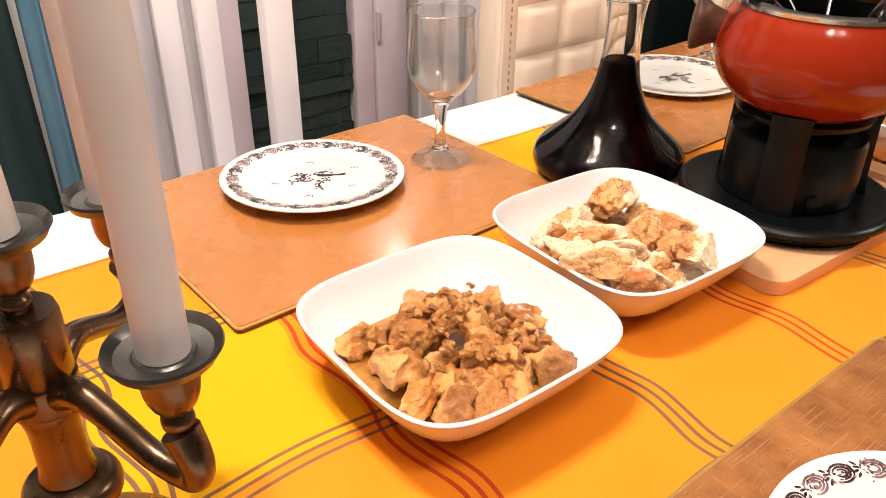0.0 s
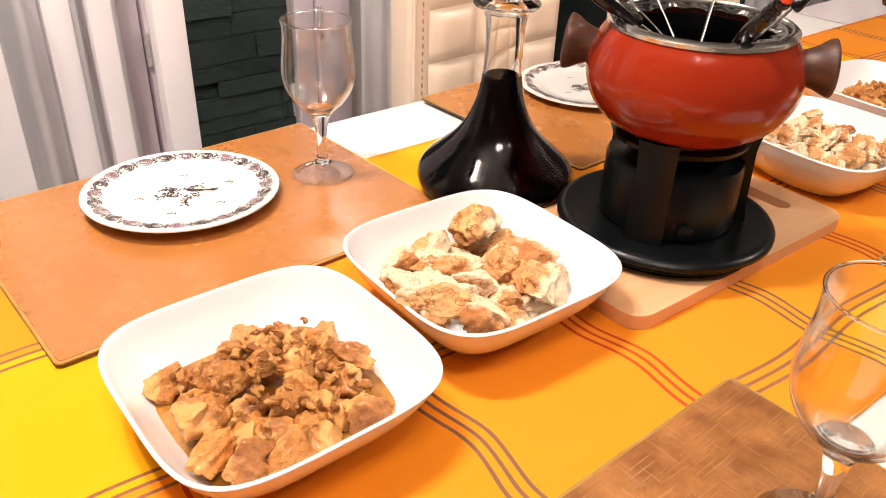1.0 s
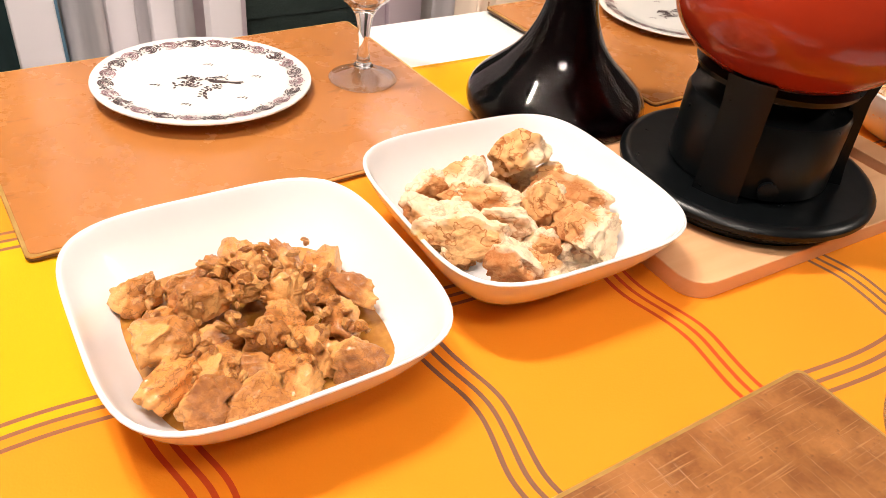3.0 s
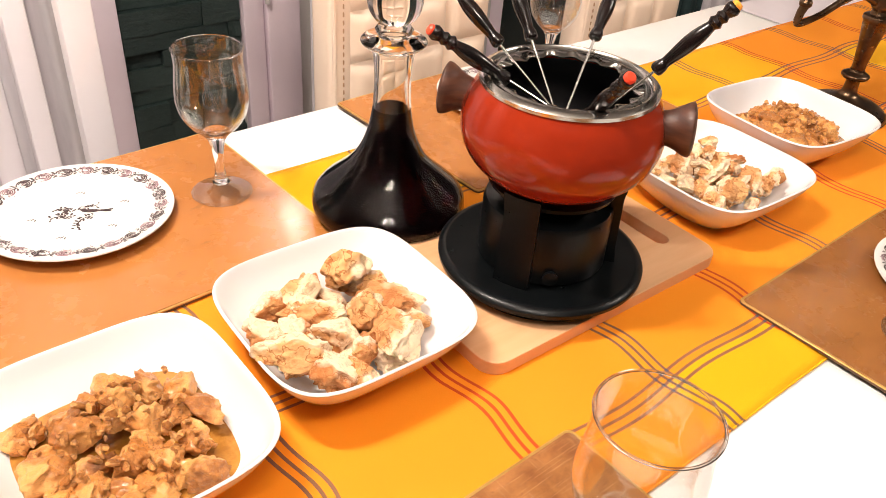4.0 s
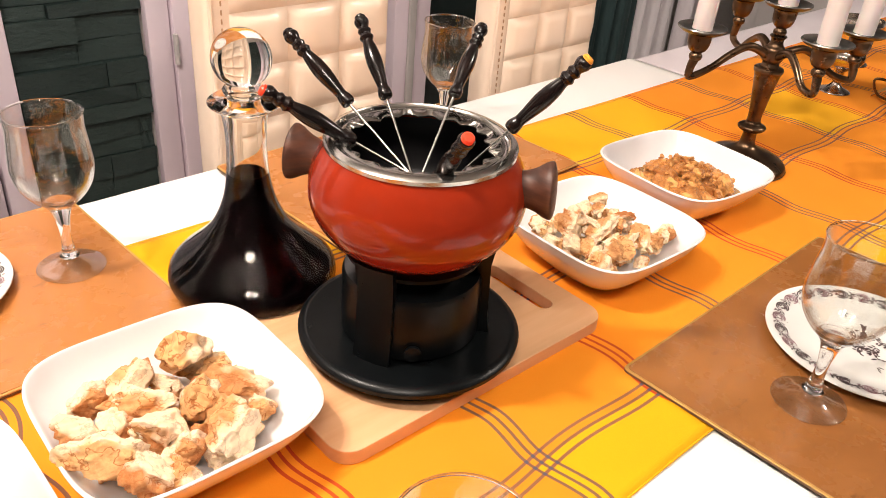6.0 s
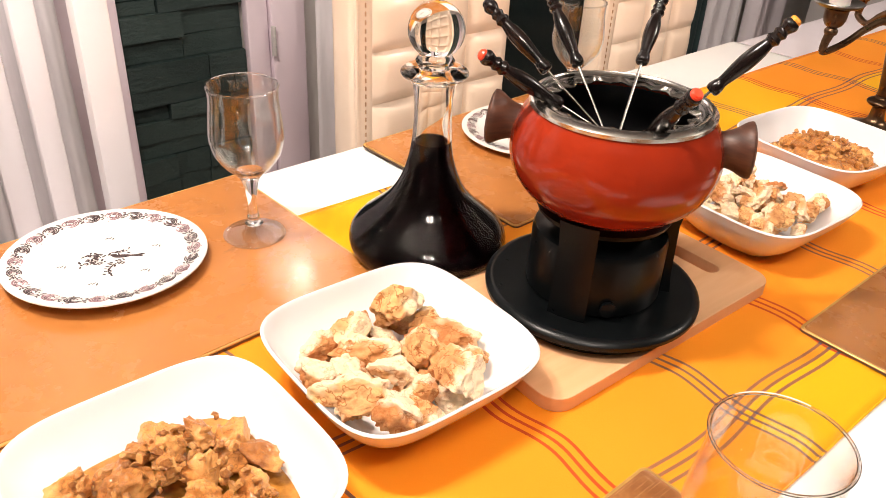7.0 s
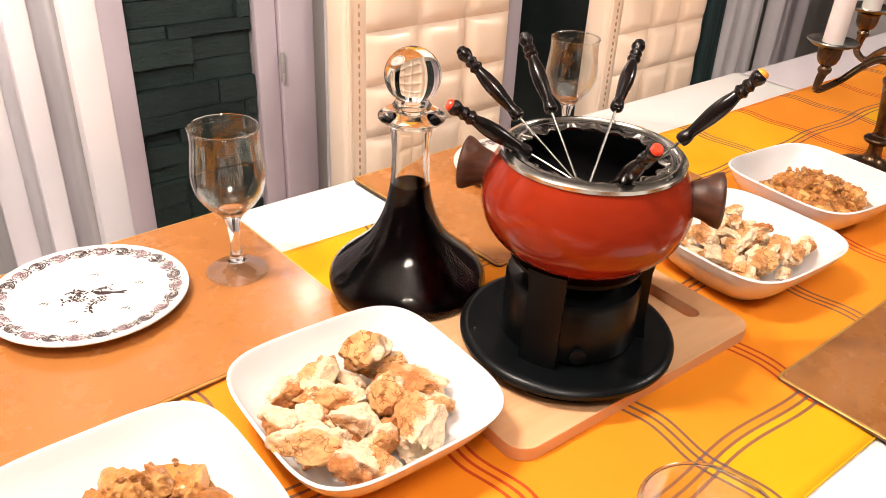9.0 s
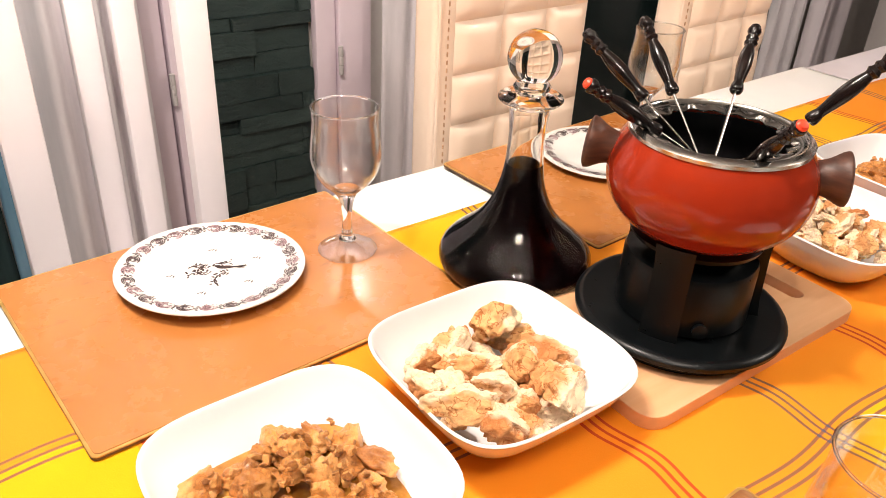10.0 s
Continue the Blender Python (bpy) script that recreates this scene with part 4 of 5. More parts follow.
def drop(me, name, label, category, group, x, y, z, turn, size=1.0, tilt=(0, 0)):
    ob = new(name, me)
    ob.matrix_basis = pose(x, y, z, tilt[0], tilt[1], turn) @ Matrix.Scale(size, 4)
    return tagged(ob, label, category, group)


BREAD_MESHES = [chunk("bread_piece", 100 + k, (0.0165, 0.0150, 0.0140), BREAD, 5, 4, 0.075, 0.018, 0.40, 0.10) for k in range(7)]
BREAD_LONG = [chunk("bread_piece", 120 + k, (0.026, 0.0150, 0.0135), BREAD, 5, 5, 0.075, 0.030, 0.45, 0.10) for k in range(4)]
MEAT_MESHES = [chunk("meat_piece", 200 + k, (0.0165, 0.0140, 0.0120), MEAT, 4, 4, 0.12, facet=0.10) for k in range(8)]
MEAT_LONG = [chunk("meat_piece", 220 + k, (0.024, 0.0120, 0.0110), MEAT, 4, 4, 0.12, facet=0.10) for k in range(4)]
rng = random.Random(41)
bread_label = "torn piece of crusty white bread in a bowl"
# bed of pieces, then the ones that show on top: offset from the bowl's middle, height, size, turn, long or short
TOP_BREAD = [(0.036, 0.044, 0.026, 1.35, 20, 0), (-0.022, 0.044, 0.018, 1.1, 30, 1), (-0.060, 0.044, 0.014, 1.1, 60, 0), (-0.078, 0.010, 0.010, 1.0, 0, 0), (-0.056, 0.004, 0.012, 1.1, 70, 0),
             (-0.024, 0.014, 0.020, 1.15, 140, 1), (-0.030, -0.026, 0.012, 1.35, 10, 0), (0.016, -0.006, 0.020, 1.1, 100, 0), (0.048, -0.010, 0.014, 1.2, 150, 1), (-0.022, -0.056, 0.010, 1.1, 45, 0),
             (0.022, -0.040, 0.014, 1.1, 60, 1), (-0.076, -0.040, 0.012, 1.15, 150, 1), (-0.052, -0.068, 0.008, 1.2, 120, 0), (0.012, -0.072, 0.014, 1.15, 42, 1), (-0.034, -0.080, 0.012, 0.8, 0, 0), (0.050, 0.018, 0.016, 0.9, 0, 0)]


def fill_bread(bi, top, seed, grain=1.08, more=0):
    rng = random.Random(seed)
    bx, by, a = BOWLS[bi]
    spots = [(0.024 * i + rng.uniform(-0.004, 0.004), 0.024 * j + rng.uniform(-0.004, 0.004)) for i in (-1, 0, 1) for j in (-1, 0, 1)]
    for k, (dx, dy) in enumerate(spots):
        drop(BREAD_MESHES[k % 7], "bread_piece", bread_label, "bread", "bread in the bowls", bx + dx, by + dy, BOWL_Z + 0.0075, rng.uniform(0, 360), rng.uniform(0.7, 0.85))
    extra = [(r * math.cos(a), r * math.sin(a), rng.uniform(0.004, 0.012), rng.uniform(0.72, 0.95), rng.uniform(0, 360), 0)
             for r, cnt, ph in ((0.040, 7, 0.3), (0.066, 11, 0.1)) for a in [ph + 2 * math.pi * q / cnt + rng.uniform(-0.15, 0.15) for q in range(cnt)]]
    crumbs = [(rng.uniform(-0.05, 0.05), rng.uniform(-0.06, 0.05), rng.uniform(0.024, 0.034), rng.uniform(0.30, 0.5), rng.uniform(0, 360), 0) for _ in range(6)]
    crumbs += [(rng.uniform(-0.06, 0.06), rng.uniform(-0.062, 0.055), rng.uniform(0.020, 0.034), rng.uniform(0.55, 0.95), rng.uniform(0, 360), rng.random() < 0.3) for _ in range(more)]
    for k, (dx, dy, h, s, turn, long) in enumerate(list(top) + extra + crumbs):
        me = (BREAD_LONG if long else BREAD_MESHES)[k % (4 if long else 7)]
        dx, dy, s = 0.95 * dx, 0.95 * dy, grain * s
        r = (abs(dx) ** POWER + abs(dy) ** POWER) ** (1 / POWER) + 1e-6
        g = (r + (0.023 if long else 0.016) * s) / r
        drop(me, "bread_piece", bread_label, "bread", "bread in the bowls", bx + dx, by + dy, BOWL_Z + max(0.010 + h, inner_floor(dx * g, dy * g) - 0.004), turn, s, (rng.uniform(-12, 12), rng.uniform(-12, 12)))


fill_bread(1, TOP_BREAD, 5)
fill_bread(2, [(-0.055, 0.045, 0.016, 1.1, 0, 0), (-0.02, 0.035, 0.02, 1.3, 40, 1), (0.02, 0.045, 0.018, 1.2, 80, 0), (0.0, 0.0, 0.024, 1.35, 10, 1), (-0.05, 0.0, 0.018, 1.2, 130, 0), (0.045, 0.01, 0.018, 1.15, 70, 1),
               (-0.06, -0.045, 0.012, 1.2, 20, 1), (-0.015, -0.045, 0.018, 1.2, 150, 0), (0.03, -0.04, 0.018, 1.2, 60, 1), (0.06, -0.05, 0.016, 1.2, 40, 0), (-0.075, 0.02, 0.012, 1.2, 90, 0)], 9, 0.80, 26)

TOP_MEAT = [(-0.058, 0.053, 1.0, 60, 0), (-0.032, 0.048, 0.7, 0, 0), (-0.011, 0.052, 0.9, 20, 1), (0.014, 0.058, 1.1, 70, 1), (0.013, 0.043, 0.9, 40, 0), (0.037, 0.049, 0.9, 100, 1), (0.058, 0.026, 1.0, 30, 0), (0.045, 0.007, 0.9, 10, 1),
            (0.064, -0.006, 1.0, 110, 1), (-0.029, 0.020, 1.15, 20, 0), (-0.053, 0.021, 0.8, 0, 0), (0.003, 0.019, 0.9, 60, 0), (0.022, 0.002, 1.0, 80, 0), (0.011, -0.018, 0.9, 30, 0), (0.046, -0.032, 1.0, 80, 0),
            (-0.066, -0.003, 1.25, 10, 0), (-0.046, -0.007, 0.9, 100, 1), (-0.029, -0.019, 0.9, 0, 1), (-0.007, -0.026, 0.9, 40, 0), (0.022, -0.034, 0.9, 90, 0), (0.024, -0.052, 0.8, 30, 0), (0.037, -0.066, 1.15, 50, 0),
            (-0.064, -0.035, 1.1, 25, 1), (-0.040, -0.036, 1.0, 40, 0), (-0.023, -0.044, 0.9, 150, 1), (-0.001, -0.052, 0.9, 10, 0), (-0.055, -0.058, 1.2, 35, 0), (-0.023, -0.068, 1.0, 20, 1), (-0.001, -0.072, 0.8, 60, 0)]


def fill_meat(bi, spots, seed, heap):
    rng = random.Random(seed)
    bx, by, a = BOWLS[bi]
    bm = bmesh.new()
    ring = [bm.verts.new((x * (1 + 0.03 * math.sin(5 * k / 11)), y, 0.021)) for k, (x, y) in enumerate(squircle(0.074, 72))]
    inner = [bm.verts.new((v.co.x * 0.5, v.co.y * 0.5, 0.0225)) for v in ring]
    floor_ring = [bm.verts.new((x * 0.97, y * 0.97, 0.0185)) for x, y in squircle(0.066, 72)]
    for i in range(72):
        j = (i + 1) % 72
        bm.faces.new((ring[i], ring[j], inner[j], inner[i]))
        bm.faces.new((floor_ring[i], floor_ring[j], ring[j], ring[i]))
    bm.faces.new(inner)
    ob = part("sauce", bm, SAUCE, None, m=pose(bx, by, BOWL_Z))
    tagged(ob, "glossy brown meat sauce in a white bowl", "sauce")
    for k, (dx, dy, s, turn, long) in enumerate(spots):
        me = (MEAT_LONG if long else MEAT_MESHES)[k % (4 if long else 8)]
        dx, dy = 0.96 * dx, 0.96 * dy
        r = math.hypot(dx, dy)
        g = (r + 0.011 * s) / (r + 1e-6)
        z = BOWL_Z + max(0.012, inner_floor(dx * g, dy * g) - 0.005) + heap * max(0, 1 - r / 0.085)
        drop(me, "meat_piece", "browned piece of stewed meat in a bowl", "meat", "meat in the bowls", bx + dx, by + dy, z, turn, s, (rng.uniform(-14, 14), rng.uniform(-14, 14)))
    for k in range(140):
        dx, dy = rng.uniform(-0.056, 0.056), rng.uniform(-0.058, 0.052)
        drop((MEAT_LONG[k % 4] if k % 2 else MEAT_MESHES[k % 8]), "meat_piece", "small browned shred of stewed meat in a bowl", "meat", "meat in the bowls", bx + dx, by + dy, BOWL_Z + 0.031 + heap * max(0, 1 - math.hypot(dx, dy) / 0.085) + rng.uniform(-0.004, 0.005), rng.uniform(0, 360), rng.uniform(0.12, 0.30), (rng.uniform(-40, 40), rng.uniform(-40, 40)))


fill_meat(0, [(x, y, 1.02 * s, t, g) for x, y, s, t, g in TOP_MEAT], 3, 0.022)
fill_meat(3, [(0.85 * x, 0.80 * y, 1.05 * s, t + 75, g) for x, y, s, t, g in TOP_MEAT], 6, 0.020)

# ---- candelabra ----


def candelabrum(x, y, s, turn, label, angles, girth=1.0, stout=False):
    c = thing("candelabrum", pose(x, y, TOP + 0.003, 0, 0, turn), label, "candelabrum", "candelabra on the table")
    k = s

    def turned(pts, n=40, m=None):
        g = girth if m else 1.0
        return lathe(bmesh.new(), [(r * k * g, z * k) for r, z in pts], n, m)

    part("base", turned(smooth_profile([(0, 0.004), (0.062, 0.004), (0.066, 0.0), (0.0665, 0.006), (0.062, 0.012), (0.047, 0.020), (0.024, 0.028), (0.013, 0.036), (0.0105, 0.052), (0.011, 0.060)], 5)), BRONZE, c)
    if stout:
        # straight stem under a plain drum; the arms leave below the drum
        part("knop", turned(smooth_profile([(0.0, 0.058), (0.013, 0.060), (0.019, 0.070), (0.026, 0.078), (0.0275, 0.085), (0.024, 0.092), (0.0155, 0.095), (0.0, 0.096)], 5)), BRONZE, c)
        part("stem", turned(smooth_profile([(0.0, 0.094), (0.0150, 0.095), (0.0142, 0.105), (0.0138, 0.130), (0.0150, 0.147), (0.0, 0.148)], 4)), BRONZE, c)
        part("collar", turned(smooth_profile([(0.0, 0.146), (0.0175, 0.147), (0.0195, 0.153), (0.0190, 0.163), (0.0172, 0.166), (0.0, 0.167)], 4)), BRONZE, c)
        part("hub", turned([(0.0, 0.166), (0.0172, 0.166), (0.0182, 0.168), (0.0184, 0.203), (0.0172, 0.207), (0.0120, 0.2075), (0.0, 0.2070)]), BRONZE, c, "plain bronze drum")
    else:
        part("knop", turned(smooth_profile([(0.0, 0.056), (0.012, 0.057), (0.020, 0.061), (0.0205, 0.066), (0.012, 0.071), (0.010, 0.075), (0.0, 0.076)], 4)), BRONZE, c)
        part("stem", turned(smooth_profile([(0.0, 0.073), (0.0095, 0.074), (0.0105, 0.085), (0.014, 0.115), (0.0185, 0.145), (0.020, 0.150), (0.0215, 0.154), (0.019, 0.159), (0.0, 0.160)], 4)), BRONZE, c)
        part("hub", turned(smooth_profile([(0.0, 0.158), (0.013, 0.159), (0.012, 0.166), (0.016, 0.172), (0.016, 0.186), (0.011, 0.192), (0.009, 0.200), (0.012, 0.206), (0.0, 0.207)], 4)), BRONZE, c)

    def cup(cx, cy, z, parent):
        m = Matrix.Translation((cx * k, cy * k, 0))
        o = z - 0.218
        w = 0.92 if stout else 1.0
        part("socket", turned(smooth_profile([(0.0, 0.176 + o), (0.008, 0.178 + o), (0.0095, 0.184 + o), (0.007, 0.188 + o), (0.012, 0.192 + o), (0.0155, 0.200 + o), (0.0165, 0.212 + o), (0.0165, 0.216 + o), (0.0, 0.217 + o)], 3), 32, m), BRONZE, parent)
        part("drip_pan", turned([(0.0, 0.2165 + o), (0.017, 0.2165 + o), (0.028, 0.2185 + o), (0.0330 * w, 0.2220 + o), (0.0348 * w, 0.2240 + o), (0.0338 * w, 0.2257 + o), (0.0310 * w, 0.2240 + o), (0.026, 0.2215 + o), (0.0175, 0.2205 + o), (0.016, 0.2215 + o), (0.0, 0.2215 + o)], 40, m), PEWTER, parent, "beaded pewter drip pan")

    tops = [(0, 0, 0.247)]
    cup(0, 0, 0.247, c)
    for q, cup_r, lift in angles:
        a = radians(q)
        d = Vector((math.cos(a), math.sin(a), 0))
        bend = [(0.012, 0.158), (cup_r * 0.30, 0.166), (cup_r * 0.50, 0.160), (cup_r * 0.78, 0.147), (cup_r + 0.002, 0.146), (cup_r + 0.007, 0.158), (cup_r, 0.175)]
        path = curve_points([d * r + Vector((0, 0, z)) for r, z in bend], 6) if stout else curve_points([d * 0.012 + Vector((0, 0, 0.178)), d * (cup_r * 0.34) + Vector((0, 0, 0.190)), d * (cup_r * 0.56) + Vector((0, 0, 0.178)), d * (cup_r * 0.78) + Vector((0, 0, 0.158)),
                             d * (cup_r + 0.002) + Vector((0, 0, 0.152 + lift)), d * (cup_r + 0.004) + Vector((0, 0, 0.166 + lift)), d * cup_r + Vector((0, 0, 0.180 + lift))], 6)
        arm = part("arm", tube(bmesh.new(), [p * k for p in path], (0.0078 if stout else 0.0056) * k, 12, lambda f: 1.25 - 0.35 * math.sin(math.pi * f)), BRONZE, c, sharp=70)
        cup(d.x * cup_r, d.y * cup_r, 0.218 + lift, arm)
        tops.append((d.x * cup_r, d.y * cup_r, 0.218 + lift))
    rot = pose(x, y, TOP + 0.003, 0, 0, turn)
    rng = random.Random(int(100 * s))
    for cx, cy, z in tops:
        base = rot @ Vector((cx * k, cy * k, (z + 0.0037) * k))
        can = thing("candle", Matrix.Translation(base) @ pose(0, 0, 0, rng.uniform(-1.5, 1.5), rng.uniform(-1.5, 1.5), 0), "unlit white wax candle in a candelabrum", "candle", "candles")
        part("wax", lathe(bmesh.new(), [(0, 0), (0.0142 * k * girth, 0.0), (0.0140 * k * girth, 0.10 * k), (0.0136 * k * girth, 0.235 * k), (0.011 * k * girth, 0.241 * k), (0.0, 0.239 * k)], 32), WAX, can)
        part("wick", tube(bmesh.new(), [(0, 0, 0.238 * k), (0.001, 0, 0.246 * k), (0.002, 0, 0.250 * k)], 0.0008, 6), PRINT_DARK, can)


candelabrum(-0.5975, -0.175, 0.90, -62, "five-armed bronze candelabrum with white candles on the runner", ((-5.3, 0.1038, 0), (106.7, 0.0988, 0), (210, 0.096, 0), (285, 0.096, 0)), 0.82, True)
candelabrum(0.845, -0.124, 1.0, 60, "five-armed bronze candelabrum with white candles beside a bowl", ((92, 0.130, -0.006), (-7, 0.130, 0.010), (-109, 0.116, 0), (-182, 0.108, 0.005)))


# ---- centrepiece ----
def rose(parent, x, y, z, size, seed):
    rng = random.Random(seed)
    bm = bmesh.new()
    for ring in range(5):
        cnt = 3 + ring
        for q in range(cnt):
            a = 2 * math.pi * q / cnt + ring * 0.7 + rng.uniform(-0.2, 0.2)
            r0, open_a = size * (0.10 + 0.16 * ring), radians(8 + 15 * ring)
            rows = []
            for v in range(6):
                row = []
                f = v / 5
                for u in range(7):
                    g = (u / 6 - 0.5) * 2
                    w = size * (0.46 + 0.10 * ring) * math.sin(math.pi * min(0.80, 0.22 + 0.55 * f)) * g
                    rad = r0 + f * size * math.sin(open_a) * 0.8 - 0.34 * size * g * g + (0.10 * size * max(0, f - 0.75) * 4)
                    zz = f * size * math.cos(open_a) * (0.9 - 0.22 * g * g) + 0.05 * size * math.sin(5 * g + seed)
                    row.append(bm.verts.new((x + rad * math.cos(a) - w * math.sin(a), y + rad * math.sin(a) + w * math.cos(a), z + zz)))
                rows.append(row)
            for p, s in zip(rows, rows[1:]):
                for u in range(6):
                    bm.faces.new((p[u], p[u + 1], s[u + 1], s[u]))
    part("rose", bm, PETAL, parent, "black artificial rose", sharp=80)


def centrepiece(x, y):
    c = thing("flower_arrangement", pose(x, y, TOP + 0.0035), "black artificial roses with gilt leaves in a wire stand", "flower arrangement")
    for q, (r, z) in enumerate(((0.075, 0.004), (0.105, 0.045))):
        part("wire_ring", tube(bmesh.new(), [(r * math.cos(2 * math.pi * k / 40), r * math.sin(2 * math.pi * k / 40), z) for k in range(41)], 0.0028, 8), BRONZE, c)
    for q in range(4):
        a = radians(90 * q + 30)
        d = Vector((math.cos(a), math.sin(a), 0))
        part("wire_loop", tube(bmesh.new(), curve_points([d * 0.075 + Vector((0, 0, 0.004)), d * 0.12 + Vector((0, 0, 0.015)), d * 0.135 + Vector((0, 0, 0.045)), d * 0.105 + Vector((0, 0, 0.045))], 6), 0.0026, 8), BRONZE, c)
    part("moss_core", lathe(bmesh.new(), [(0, 0.004), (0.06, 0.006), (0.075, 0.035), (0.05, 0.06), (0, 0.065)], 24), GOLD_LEAF, c)
    for q, (dx, dy, dz, s) in enumerate(((-0.02, 0.01, 0.075, 0.05), (0.05, -0.02, 0.07, 0.052), (-0.01, -0.06, 0.055, 0.05), (0.03, 0.06, 0.065, 0.048), (0.0, 0.0, 0.115, 0.045))):
        rose(c, dx, dy, dz, s, q + 2)
    rng = random.Random(77)
    for q in range(34):
        a, e = rng.uniform(0, 6.28), rng.uniform(-0.25, 0.7)
        ln, w = rng.uniform(0.05, 0.085), rng.uniform(0.012, 0.020)
        bm = bmesh.new()
        d = Vector((math.cos(a) * math.cos(e), math.sin(a) * math.cos(e), math.sin(e)))
        s = Vector((-math.sin(a), math.cos(a), 0))
        base = Vector((0.05 * math.cos(a), 0.05 * math.sin(a), 0.045))
        rows = []
        for v in range(6):
            f = v / 5
            ww = w * math.sin(math.pi * (0.05 + 0.92 * f))
            mid = base + d * ln * f - Vector((0, 0, 0.03 * f * f))
            rows.append([bm.verts.new(mid + s * ww * g + Vector((0, 0, 0.004 * abs(g)))) for g in (-1, -0.4, 0, 0.4, 1)])
        for p, r in zip(rows, rows[1:]):
            for u in range(4):
                bm.faces.new((p[u], p[u + 1], r[u + 1], r[u]))
        part("leaf", bm, GOLD_LEAF, c, sharp=80)


centrepiece(1.43, -0.235)


def candle_holder(x, y, s):
    h = thing("candle_holder", pose(x, y, TOP + 0.0035), "silvered glass candle holder on the runner", "candle holder", "silvered holders")
    prof = smooth_profile([(0, 0.0), (0.035, 0.0), (0.038, 0.004), (0.020, 0.012), (0.010, 0.024), (0.018, 0.034), (0.010, 0.044), (0.016, 0.056), (0.040, 0.072), (0.048, 0.088), (0.046, 0.100), (0.044, 0.100), (0.044, 0.088), (0.030, 0.074), (0, 0.068)], 4)
    part("stem", lathe(bmesh.new(), [(r * s, z * s) for r, z in prof], 40), SILVER, h)


candle_holder(1.60, 0.020, 1.0)
candle_holder(1.36, -0.05, 0.8)

# ---- sideboard beyond the tables ----
side = thing("sideboard", pose(3.0, 0.1, 0), "warm grey painted sideboard with panelled doors", "sideboard")
part("body", box(bmesh.new(), 0, -0.9, 0.06, 0.45, 0.9, 0.95, 0.006), GREY_PAINT, side)
part("plinth", box(bmesh.new(), 0.03, -0.88, 0, 0.43, 0.88, 0.058), GREY_PAINT, side)
part("top", box(bmesh.new(), -0.02, -0.92, 0.951, 0.47, 0.92, 0.985, 0.006), GREY_PAINT, side)
for k in range(3):
    y0 = -0.88 + 0.59 * k
    d = part("door", box(bmesh.new(), -0.02, y0, 0.09, -0.001, y0 + 0.575, 0.93, 0.004), GREY_PAINT, side)
    part("panel", box(bmesh.new(), -0.027, y0 + 0.08, 0.17, -0.021, y0 + 0.495, 0.85, 0.003), GREY_PAINT, d)
    part("handle", box(bmesh.new(), -0.045, y0 + 0.52, 0.62, -0.021, y0 + 0.535, 0.74, 0.004), STEEL, d, "steel bar handle")


# ---- chairs ----
def chair(x, y, turn, cols, label, front, width=0.36, margin=0.058):
    """High-backed chair; its back's front face looks along -y."""
    c = thing("dining_chair", pose(x, y, 0, 0, 0, turn), label, "chair", "chairs along the table")
    w = width / 2
    part("seat", box(bmesh.new(), -w - 0.02, -0.42, 0.40, w + 0.02, 0.0, 0.475, 0.02, 3), front, c)
    part("backrest", box(bmesh.new(), -w, 0.0, 0.38, w, 0.062, 1.12, 0.014, 3), front, c)
    for sx in (-1, 1):
        for yy in (-0.39, 0.03):
            part("leg", box(bmesh.new(), sx * (w - 0.03) - 0.019, yy - 0.019, 0, sx * (w - 0.03) + 0.019, yy + 0.019, 0.395, 0.004), CHAIR_LEG, c)
    if not cols:
        return c
    # quilting: puffed pads between seams
    m0, m1 = -w + margin, w - 0.012
    pw, ph = (m1 - m0) / cols, 0.084
    n = 8
    for i in range(cols):
        for j in range(7):
            verts, faces = [], []
            for v in range(n + 1):
                for u in range(n + 1):
                    a, b = u / n, v / n
                    puff = (max(0.0, 1 - (2 * a - 1) ** 4) * max(0.0, 1 - (2 * b - 1) ** 4)) ** 0.5
                    puff += 0.10 * noise.noise((i * 3 + a * 3, j * 3 + b * 3, x * 7)) * puff
                    verts.append((m0 + pw * (i + a), -0.003 - 0.012 * puff, 0.515 + ph * (j + b)))
            for v in range(n):
                for u in range(n):
                    k = v * (n + 1) + u
                    faces.append((k, k + 1, k + n + 2, k + n + 1))
            hang("pad", mesh_of("pad", verts, faces, front), c)
    seam = bmesh.new()
    for k in range(46):
        z = 0.515 + 0.0128 * k
        lathe(seam, [(0, -0.004), (0.0014, -0.003), (0.0014, 0.003), (0, 0.004)], 6, pose(m0 - 0.011, -0.0012, z))
    part("stitching", seam, THREAD, c, "tan seam thread")
    part("piping", tube(bmesh.new(), [(-w + 0.006, -0.001, 0.4), (-w + 0.006, -0.001, 1.11)], 0.0035, 8), front, c)
    return c


chair(0.384, 0.405, 0, 3, "cream leather high-backed dining chair with quilted front", LEATHER, 0.336, 0.034)
chair(0.980, 0.410, 0, 3, "cream leather high-backed dining chair with quilted front", LEATHER, 0.325, 0.034)


